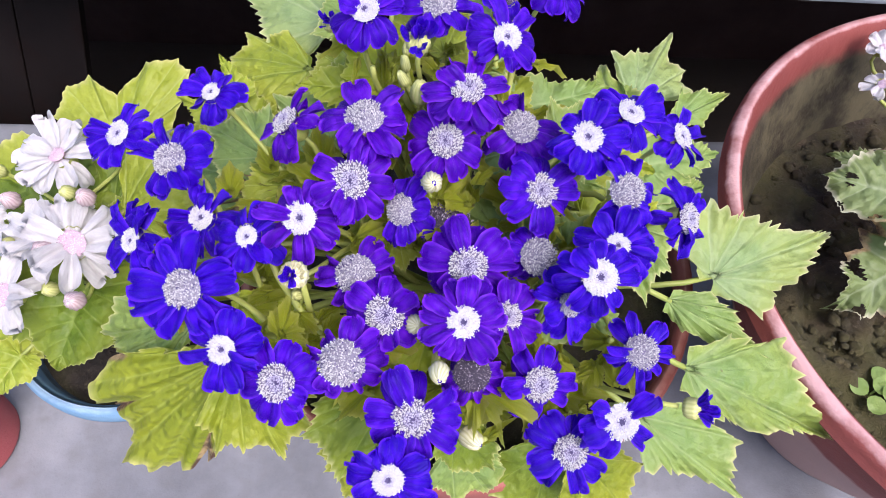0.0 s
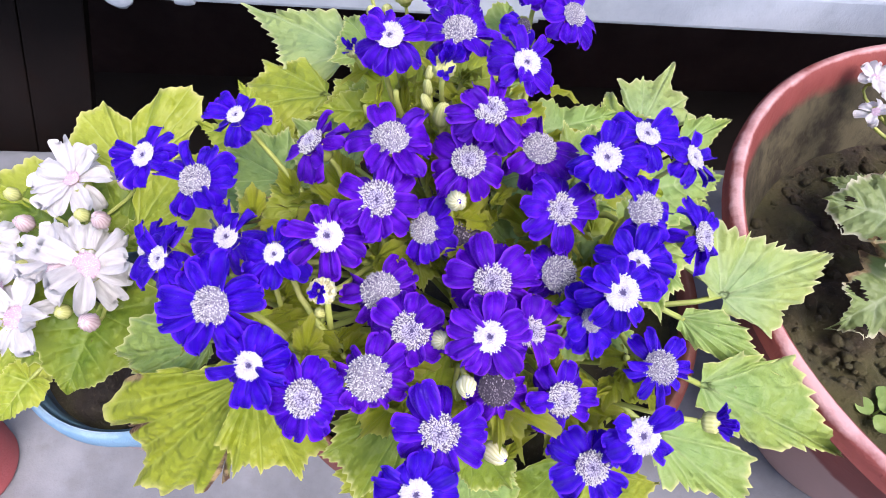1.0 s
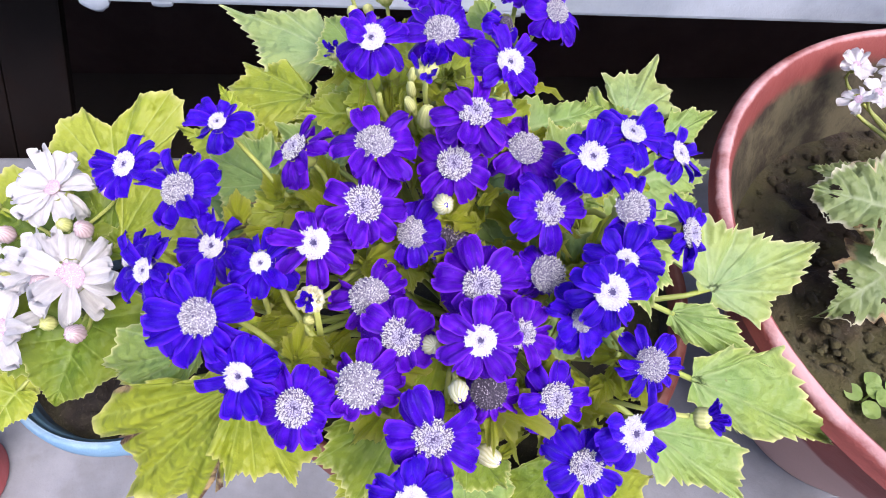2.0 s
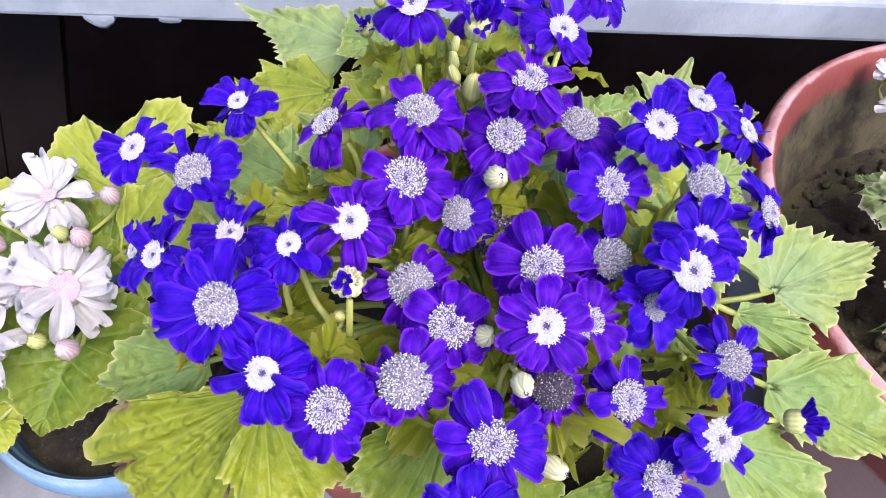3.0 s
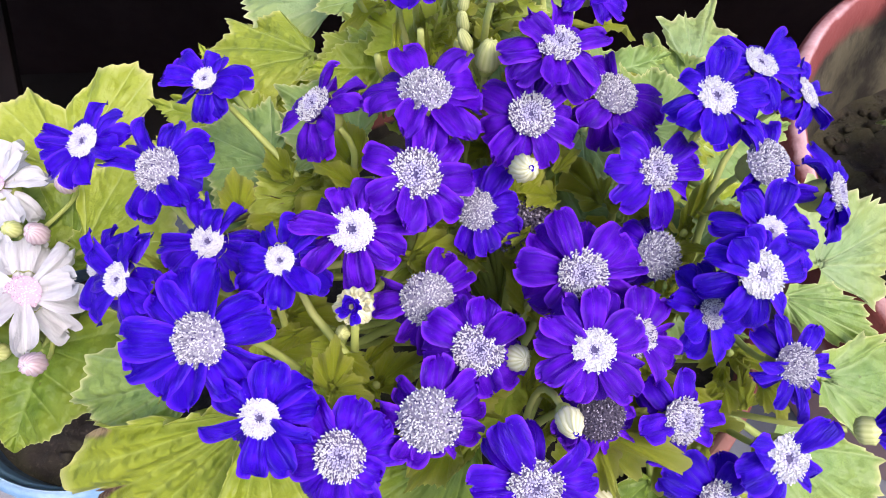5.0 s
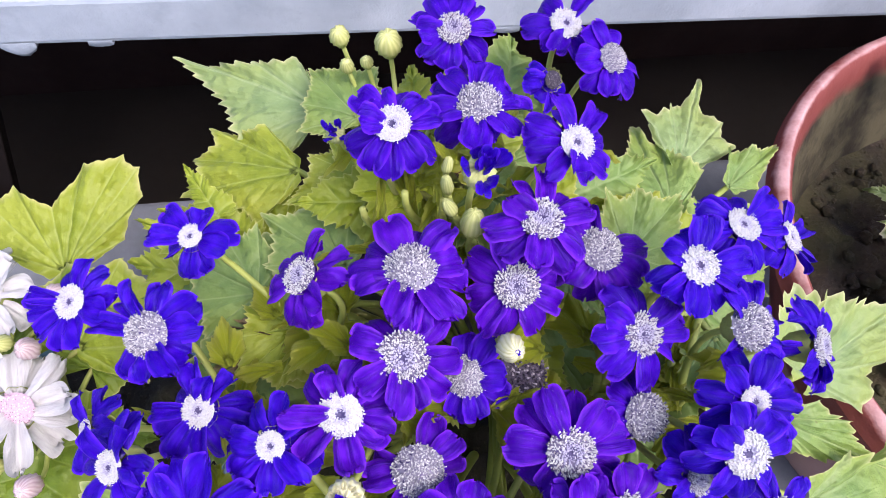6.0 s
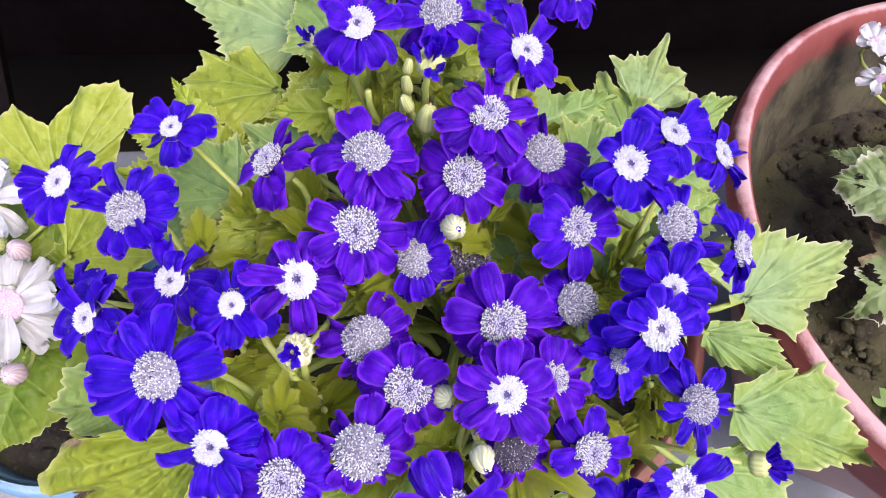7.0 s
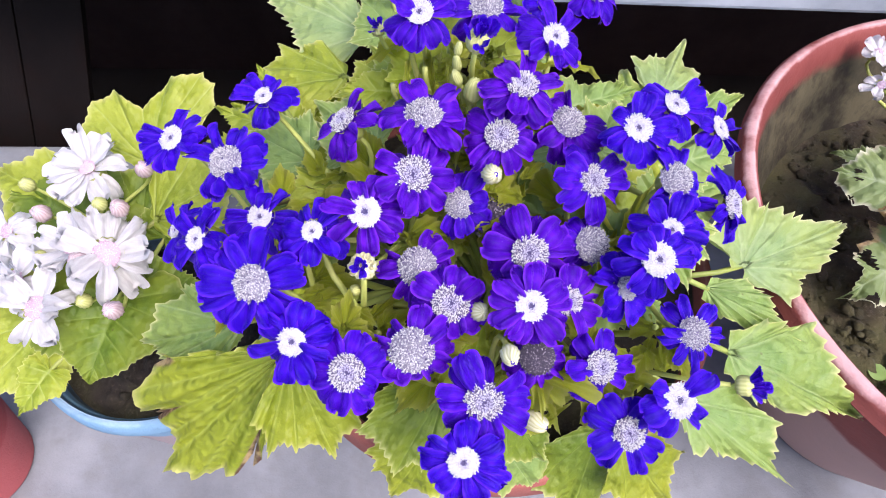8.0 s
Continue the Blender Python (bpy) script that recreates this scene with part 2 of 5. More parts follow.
STEM = stem_material("stem_green", (0.36, 0.42, 0.07), (0.52, 0.57, 0.16))
PETIOLE = stem_material("petiole_green", (0.24, 0.30, 0.05), (0.36, 0.42, 0.10))


def bud_material(name, ground, stripe):
    k = Mat(name, 0.5)
    n = k.noise(3.0, 3.0)
    c = k.mix(k.attr("rib"), ground, stripe)
    c = k.mix(k.math("MULTIPLY", n, 0.25), c, (0.50, 0.48, 0.14))
    k.colour(c)
    k.thin(0.15, c)
    return k.m


BUD_CREAM = bud_material("bud_cream", (0.76, 0.75, 0.52), (0.50, 0.49, 0.24))
BUD_GREEN = bud_material("bud_green", (0.66, 0.68, 0.28), (0.46, 0.51, 0.15))
BUD_PINK = bud_material("bud_pink", (0.72, 0.58, 0.63), (0.50, 0.33, 0.38))


def concrete_material(name, dark, light, stain):
    k = Mat(name, 0.78)
    big = k.noise(9.0, 6.0, 0.62)
    mid = k.noise(38.0, 5.0, 0.6)
    grit = k.noise(520.0, 3.0, 0.7)
    c = k.mix(k.ramp(big, (0.32, 0.0), (0.68, 1.0)), dark, light)
    c = k.mix(k.math("MULTIPLY", k.ramp(mid, (0.50, 0.0), (0.72, 1.0)), 0.45), c, stain)
    c = k.mix(k.math("MULTIPLY", k.ramp(grit, (0.60, 0.0), (0.75, 1.0)), 0.35), c, dark)
    k.colour(c)
    k.rough(k.ramp(big, (0.3, 0.55), (0.7, 0.85)))
    k.bump(k.math("ADD", mid, k.math("MULTIPLY", grit, 0.4)), 0.5, 0.0015)
    return k.m


CONCRETE = concrete_material("grey_concrete", (0.105, 0.112, 0.118), (0.255, 0.270, 0.285), (0.135, 0.132, 0.126))
PAINTED = concrete_material("whitewashed_concrete", (0.27, 0.315, 0.355), (0.47, 0.53, 0.57), (0.21, 0.245, 0.28))
# wall colour kept dark to carry the shade of the space under the slabs
SHADED_WALL = concrete_material("shaded_wall", (0.040, 0.025, 0.023), (0.075, 0.050, 0.046), (0.055, 0.030, 0.024))
EARTH = concrete_material("bare_earth", (0.030, 0.025, 0.020), (0.060, 0.050, 0.040), (0.040, 0.030, 0.022))
# timber coloured near black, with the recess's shade put into the colour
SHADED_TIMBER = concrete_material("shaded_timber", (0.006, 0.0045, 0.004), (0.013, 0.010, 0.009), (0.012, 0.006, 0.0045))

SHADED_TIMBER.node_tree.nodes["Principled BSDF"].inputs["Specular IOR Level"].default_value = 0.06
SHADED_WALL.node_tree.nodes["Principled BSDF"].inputs["Specular IOR Level"].default_value = 0.15


def clay_material(name, dark, light, lime, moss, dust=(0.36, 0.25, 0.22)):
    k = Mat(name, 0.72)
    big = k.noise(11.0, 4.0, 0.6)
    mid = k.noise(70.0, 5.0, 0.65)
    grit = k.noise(700.0, 2.0)
    c = k.mix(k.ramp(big, (0.3, 0.0), (0.7, 1.0)), dark, light)
    patch = k.noise(26.0, 5.0, 0.65)
    worn = k.ramp(k.math("ADD", k.math("MULTIPLY", k.attr("edge"), 0.46), k.math("ADD", k.math("MULTIPLY", mid, 0.25), k.math("MULTIPLY", patch, 0.65))), (0.725, 0.0), (0.92, 1.0))
    c = k.mix(k.math("MULTIPLY", worn, 0.85), c, lime)
    algae = k.ramp(k.math("ADD", k.math("MULTIPLY", k.attr("damp"), 0.75), k.math("ADD", k.math("MULTIPLY", mid, 0.3), k.math("MULTIPLY", patch, 0.35))), (0.50, 0.0), (0.78, 1.0))
    grime = k.mix(k.ramp(k.noise(48.0, 5.0, 0.7), (0.40, 0.0), (0.62, 1.0)), moss, (moss[0] * 0.35, moss[1] * 0.32, moss[2] * 0.35))
    c = k.mix(algae, c, grime)
    dusty = k.ramp(k.math("ADD", k.attr("dust"), k.math("ADD", k.math("MULTIPLY", mid, 0.25), k.math("MULTIPLY", patch, 0.30))), (0.46, 0.0), (0.62, 1.0))
    c = k.mix(k.math("MULTIPLY", dusty, 0.8), c, dust)
    k.colour(c)
    k.b.inputs["Specular IOR Level"].default_value = 0.25
    k.bump(k.math("ADD", mid, k.math("MULTIPLY", grit, 0.3)), 0.6, 0.0016)
    return k.m


TERRACOTTA = clay_material("red_painted_clay", (0.13, 0.028, 0.022), (0.24, 0.062, 0.050), (0.58, 0.36, 0.34), (0.080, 0.070, 0.038))
BROWN_CLAY = clay_material("brown_clay", (0.20, 0.055, 0.040), (0.34, 0.110, 0.085), (0.40, 0.19, 0.15), (0.06, 0.05, 0.03))
PINK_CLAY = clay_material("pink_red_plastic", (0.23, 0.038, 0.038), (0.34, 0.070, 0.070), (0.46, 0.16, 0.15), (0.28, 0.06, 0.06), (0.36, 0.09, 0.09))
BLUE_PLASTIC = clay_material("pale_blue_plastic", (0.13, 0.25, 0.36), (0.20, 0.33, 0.43), (0.30, 0.42, 0.50), (0.10, 0.15, 0.19))


def soil_material(name, dark, light, moss=0.55):
    k = Mat(name, 0.95)
    mid = k.noise(60.0, 7.0, 0.72)
    grit = k.noise(420.0, 4.0, 0.7)
    c = k.mix(k.ramp(mid, (0.35, 0.0), (0.68, 1.0)), dark, light)
    c = k.mix(k.math("MULTIPLY", k.ramp(grit, (0.58, 0.0), (0.74, 1.0)), 0.5), c, (0.16, 0.12, 0.085))
    c = k.mix(k.math("MULTIPLY", k.ramp(k.noise(17.0, 4.0), (0.44, 0.0), (0.62, 1.0)), moss), c, (0.085, 0.082, 0.020))
    k.colour(c)
    k.bump(k.math("ADD", mid, k.math("MULTIPLY", grit, 0.6)), 0.9, 0.004)
    return k.m


SOIL = soil_material("damp_soil", (0.010, 0.008, 0.006), (0.034, 0.026, 0.020))
SOIL_MOSSY = soil_material("mossy_soil", (0.011, 0.008, 0.005), (0.060, 0.039, 0.022), 0.60)

# ---------------------------------------------------------------- the stand
def sheet(name, bounds, material, label, category, bevel=0.0, kind="structure"):
    bm = bmesh.new()
    box(bm, *bounds, bevel=bevel)
    return tagged(part(name, mesh_of(name, bm, material), None), label, category, kind=kind)


sheet("ground", (-60, 60, -60, 60, -0.60, -0.50), EARTH, "bare dark earth under the plant stand", "ground")
sheet("pavement", (-1.6, 1.6, -1.1, 0.300, -0.05, 0.0), CONCRETE, "grey weathered concrete slab that the pots stand on", "slab", 0.004)
# added back and side walls close the space under the slab against light
sheet("wall_back", (-1.6, 1.6, 0.95, 1.05, -0.50, 0.186), SHADED_WALL, "added back wall under the upper slab, coloured dark for the shade", "wall")
sheet("wall_left", (-1.70, -1.60, 0.28, 1.05, -0.50, 0.186), SHADED_WALL, "added unseen side wall under the slab, coloured dark for the shade", "wall")
sheet("wall_right", (1.60, 1.70, 0.28, 1.05, -0.50, 0.186), SHADED_WALL, "added unseen side wall under the slab, coloured dark for the shade", "wall")
sheet("wall_front", (-1.6, 1.6, -1.095, -1.03, -0.50, -0.052), SHADED_WALL, "plain front wall below the concrete slab", "wall")
sheet("wall_end", (-1.595, -1.53, -1.028, 0.258, -0.50, -0.052), SHADED_WALL, "plain end wall below the concrete slab", "wall")
sheet("wall_riser", (-1.6, 1.6, 0.26, 0.298, -0.50, -0.052), SHADED_WALL, "dark riser below the concrete slab", "wall")


def upper_slab():
    """The next step of the stand, with ragged runs of whitewash under its front edge."""
    bm = bmesh.new()
    box(bm, -1.6, 1.6, 0.274, 1.05, 0.187, 0.217, bevel=0.003)
    skewed = Matrix.Translation((0, 0.272, 0)) @ Matrix.Rotation(math.radians(-1.5), 4, "Z") @ Matrix.Translation((0, -0.272, 0))
    bmesh.ops.transform(bm, matrix=skewed, verts=bm.verts)
    ob = tagged(part("slab_upper", mesh_of("slab_upper", bm, PAINTED), None), "pale whitewashed concrete slab of the upper step", "slab", kind="structure")
    rng = random.Random(5)
    bm = bmesh.new()
    for x, w, h in ((-0.226, 0.020, 0.0075), (-0.310, 0.030, 0.0040), (-0.180, 0.014, 0.0020), (0.060, 0.016, 0.0022), (-0.42, 0.03, 0.004)):
        cols = []
        for i in range(9):
            s = i / 8 * 2 - 1
            drop = h * (1 - s * s) ** 0.7 * (0.9 + 0.2 * rng.random())
            cols.append([bm.verts.new((x + s * w / 2, y, z)) for y, z in ((0.2725, 0.190), (0.2722, 0.187 - drop * 0.6), (0.2740, 0.187 - drop), (0.2790, 0.1868 - drop * 0.5), (0.2800, 0.189))])
        for a, b in zip(cols, cols[1:]):
            for j in range(4):
                bm.faces.new((a[j], b[j], b[j + 1], a[j + 1]))
    bmesh.ops.transform(bm, matrix=skewed, verts=bm.verts)
    part("whitewash_drip", smooth(mesh_of("drips", bm, PAINTED)), ob)


upper_slab()


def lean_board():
    """Weathered boards that lean under the upper slab; their near-black colour holds the deep shade."""
    ob = thing("timber_board", (-0.42, 0.36, -0.03), "weathered boards leaning under the upper slab, coloured near black for the shade", "board")
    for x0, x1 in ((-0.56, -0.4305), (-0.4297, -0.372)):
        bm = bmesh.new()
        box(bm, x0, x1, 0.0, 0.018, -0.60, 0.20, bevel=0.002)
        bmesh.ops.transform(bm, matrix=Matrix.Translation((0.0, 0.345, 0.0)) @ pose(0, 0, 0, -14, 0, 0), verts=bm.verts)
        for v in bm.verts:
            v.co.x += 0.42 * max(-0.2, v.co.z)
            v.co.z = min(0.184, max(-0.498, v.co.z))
        part("plank", mesh_of("plank", bm, SHADED_TIMBER), ob)


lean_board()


# ---------------------------------------------------------------- pots
def pot(name, place, r_rim, r_base, height, lip, wall, material, soil, fill, label, group="", seed=1, lip_out=0.006, category="flower pot", clods=60, dusty=1.0):
    """A round pot with a rolled lip, seen from above, filled with soil to `fill` below the rim."""
    ob = thing(name, place, label, category, group)
    rng = random.Random(seed)
    bm = bmesh.new()
    edge = bm.verts.layers.float.new("edge")
    damp = bm.verts.layers.float.new("damp")
    dust = bm.verts.layers.float.new("dust")
    r_under = r_rim - lip_out
    prof = [(0.001, 0.0), (r_base - 0.004, 0.0), (r_base, 0.004)]
    for i in range(1, 28):
        s = i / 28
        prof.append((r_base + (r_under - r_base) * s, 0.004 + (height - lip - 0.004) * s))
    prof += [(r_under, height - lip), (r_rim - 0.001, height - lip + 0.001), (r_rim, height - lip + 0.003), (r_rim, height - 0.011), (r_rim, height - 0.004), (r_rim - 0.002, height - 0.001), (r_rim - 0.005, height), (r_rim - wall + 0.003, height), (r_rim - wall, height - 0.003)]
    def inner(z):
        return min(r_rim - wall, r_base + (r_under - r_base) * z / (height - lip) - wall * 0.8)

    for i in range(1, 8):
        z = height - 0.003 - fill * 1.3 * i / 7
        prof.append((inner(z), z))
    rings = lathe(bm, prof, 96, 0.003, rng)
    for (r, z), ring in zip(prof, rings):
        inside = prof.index((r, z)) > len(prof) - 9
        for v in ring:
            v[edge] = max(0.0, 1 - abs(z - height) / 0.007) * (0.45 if inside else 1.0)
            v[dust] = 0.0 if inside or z > height - lip else min(1.0, max(0.0, 0.76 - z / (height - lip)) * 4.0) * dusty
            v[damp] = min(1.0, max(0.0, (height - 0.010 - z) / (fill * 0.22 + 0.001))) * 0.95 if inside else max(0.0, 0.25 - z / height) * 0.8
    part("body", smooth(mesh_of("body", bm, material)), ob, Matrix.Translation(place))
    bm = bmesh.new()
    rs = inner(height - fill) + 0.0015
    rows = []
    for i in range(1, 31):
        row = []
        for j in range(96):
            a = j * math.tau / 96
            x, y = rs * i / 30 * math.cos(a), rs * i / 30 * math.sin(a)
            n = noise.fractal(Vector((x * 40 + seed * 7.1, y * 40, seed)), 1.0, 2.0, 5)
            m = noise.noise(Vector((x * 140, y * 140 + seed, 3.3)))
            row.append(bm.verts.new((x, y, height - fill + (0.009 * n + 0.0035 * m) * min(1.0, (31 - i) / 5))))
        rows.append(row)
    hub = bm.verts.new((0, 0, height - fill))
    for j in range(96):
        bm.faces.new((hub, rows[0][j], rows[0][(j + 1) % 96]))
        for p0, p1 in zip(rows, rows[1:]):
            bm.faces.new((p0[j], p1[j], p1[(j + 1) % 96], p0[(j + 1) % 96]))
    for _ in range(clods):
        a, rr = rng.uniform(0, math.tau), rs * 0.97 * math.sqrt(rng.random())
        size = 0.0008 + 0.0038 * rng.random() ** 4
        lump = bmesh.ops.create_icosphere(bm, subdivisions=1, radius=size, matrix=Matrix.Translation((rr * math.cos(a), rr * math.sin(a), height - fill + 0.0005)) @ Matrix.Diagonal((1.0, rng.uniform(0.6, 1.4), rng.uniform(0.5, 0.9), 1)))["verts"]
        for v in lump:
            v.co += Vector((rng.uniform(-1, 1), rng.uniform(-1, 1), rng.uniform(-1, 1))) * size * 0.25
    tagged(part("soil", smooth(mesh_of("soil", bm, soil)), ob, Matrix.Translation(place)), "damp dark potting soil")
    return ob


pot("plant_pot", (0.021, 0.070, 0.0), 0.1240, 0.076, 0.172, 0.028, 0.008, BROWN_CLAY, SOIL, 0.022, "brown clay pot holding the blue-flowered cineraria", seed=2)
pot("plant_pot", (-0.184, 0.066, 0.0), 0.073, 0.052, 0.113, 0.016, 0.007, BLUE_PLASTIC, SOIL, 0.020, "pale blue plastic pot with a white-flowered cineraria", seed=3, lip_out=0.004)
pot("plant_pot", (0.312, 0.0525, 0.0), 0.1690, 0.073, 0.2235, 0.014, 0.0090, TERRACOTTA, SOIL_MOSSY, 0.062, "large red clay pot with a worn pale rim", seed=4, lip_out=0.005, clods=1500)
pot("plant_pot", (-0.325, 0.004, 0.0), 0.050, 0.034, 0.100, 0.014, 0.005, PINK_CLAY, SOIL, 0.018, "small pinkish red plastic pot on the concrete slab", seed=6, lip_out=0.003)
pot("plant_pot", (0.226, 0.470, 0.217), 0.235, 0.190, 0.210, 0.036, 0.012, TERRACOTTA, SOIL, 0.030, "red clay pot standing on the upper slab", seed=7, dusty=0.0)


# ---------------------------------------------------------------- leaves
def leaf_mesh(length, width, seed, lobes=0.16, full=0.45, droop=0.15, fold=0.10, wave=0.05, teeth=0.052, pucker=1.0, burn=None, kind="green", wedge=0.0, holes=0.0):
    """A toothed, lobed blade, pleated between its side veins. The stalk joins it at the origin and its tip points along +y.
    full: 0 a narrow arrow-head, 1 a broad fan."""
    rng = random.Random(seed)
    half = width * (0.40 + 0.42 * full)
    back = 2.05 + 0.75 * full
    cols = (0.10, 0.22, 0.36, 0.50, 0.63, 0.75, 0.85, 0.93, 0.975, 1.0)
    rows = 112
    veins = rng.randint(6, 7)
    ph = [rng.uniform(0, 6.28) for _ in range(6)]
    bm = bmesh.new()
    vein = bm.verts.layers.float.new("vein")
    rim = bm.verts.layers.float.new("rim")
    burnt = bm.verts.layers.float.new("burn")
    outer = bm.verts.layers.float.new("outer")

    def lift(x, y, f, q, side, puff, near):
        z = pucker * 0.034 * puff * min(1.0, 2.6 * f) * (1.15 - 0.5 * f) - 0.006 * near * (1 - f)
        z += fold * abs(x) - droop * y * y + 0.55 * droop * y
        z += wave * f * f * (math.sin(7 * q + ph[3] + side) + 0.6 * math.sin(13 * q + ph[4] + 2 * side) + 0.35 * math.sin(29 * q + ph[5]))
        return z + 0.030 * noise.noise(Vector((x * 4 + seed, y * 4, 0.5))) + 0.016 * noise.noise(Vector((x * 11 + seed, y * 11, 1.5))) + 0.006 * noise.noise(Vector((x * 30 + seed, y * 30, 2.5)))

    for side in (-1, 1):
        grid = []
        count = rng.randint(17, 21)
        cuts = sorted(min(1.0, max(0.0, (k + rng.uniform(-0.42, 0.42)) / count)) for k in range(1, count))
        cuts = [0.0] + cuts + [1.0]
        sizes = [rng.uniform(0.35, 1.45) for _ in cuts]
        for i in range(rows + 1):
            q = i / rows
            if q < 0.30:
                s, ang = 0.0, back + (1.45 - back) * q / 0.30
            else:
                s = (q - 0.30) / 0.70
                ang = 1.45 - 0.95 * s ** 0.8
            tri = half * (1 - s) / (math.sin(min(ang, 1.57)) + half * math.cos(min(ang, 1.57)))
            if ang > 1.57:
                tri *= 1 - (0.42 - 0.18 * full) * ((ang - 1.57) / (back - 1.57)) ** 1.5
            e = tri * (1 + 0.42 * full * math.sin(math.pi * min(1.0, s * 1.1)))
            e *= 1 - wedge * (1 - min(1.0, q / 0.44)) ** 0.8
            wavy = 0.5 - 0.5 * math.cos(math.tau * (q * 3.4 + 0.22))
            e *= 1 - lobes * (1 - wavy) * (1 - 0.5 * s)
            k = max(j for j, c in enumerate(cuts) if c <= q)
            k = min(k, len(cuts) - 2)
            u = (q - cuts[k]) / max(1e-4, cuts[k + 1] - cuts[k])
            saw = u / 0.62 if u < 0.62 else (1 - u) / 0.38
            e += teeth * sizes[k] * (saw ** 1.3 - 0.35) * min(1.0, (1 - s) * 2.6 + 0.1)
            e = max(0.002, e)
            scorch = 0.0
            if burn:
                for at_side, at, spread, depth in burn:
                    if at_side in (0, side):
                        scorch = max(scorch, depth * math.exp(-((q - at) / spread) ** 2))
                e *= 1 - scorch * max(0.0, 0.10 + 0.75 * noise.noise(Vector((q * 19, seed, side * 3.0))) + 0.20 * noise.noise(Vector((q * 60, seed, side))))
            vq = q * veins + 0.5
            gap = abs(vq % 1.0 - 0.5) * 2
            near = max(0.0, 1 - gap / 0.16)
            puff = math.sin(math.pi * 0.5 * gap) ** 0.8
            row = []
            for f in cols:
                x, y = side * math.sin(ang) * e * f, s + math.cos(ang) * e * f + 0.05 * e * f * f
                cross = ((f * 2.6 + 0.45 * gap) * 2.2 + 0.3 * k) % 1.0
                z = lift(x, y, f, q, side, puff + 0.40 * math.sin(math.pi * cross) * gap, near)
                v = bm.verts.new((x * length, y * length, z * length))
                v[vein] = max(near * (1 - 0.55 * f), 0.28 * max(0.0, 1 - cross / 0.16) * gap)
                v[rim] = 1.0 if f == 1.0 else ((0.9 if holes else 0.25) if f > 0.97 else (0.6 if holes and f > 0.9 else 0.0))
                v[outer] = f
                v[burnt] = scorch * max(0.0, (f - 0.50) / 0.50)
                row.append(v)
            z = lift(0, s, 0, q, 0, 0, 1)
            hub = bm.verts.new((0, s * length, z * length))
            hub[vein] = 1.0 - 0.4 * s
            grid.append([hub] + row)
        for r0, r1 in zip(grid, grid[1:]):
            for j in range(len(cols)):
                quad = (r0[j], r1[j], r1[j + 1], r0[j + 1])
                if holes and 1 < j < 9 and noise.noise(r0[j].co * (6.0 / length) + Vector((seed, 0, 0))) > 1 - holes:
                    continue
                bm.faces.new(quad if side < 0 else quad[::-1])
    bmesh.ops.remove_doubles(bm, verts=bm.verts, dist=length * 0.0008)
    return smooth(mesh_of("leaf", bm, LEAF[kind]))


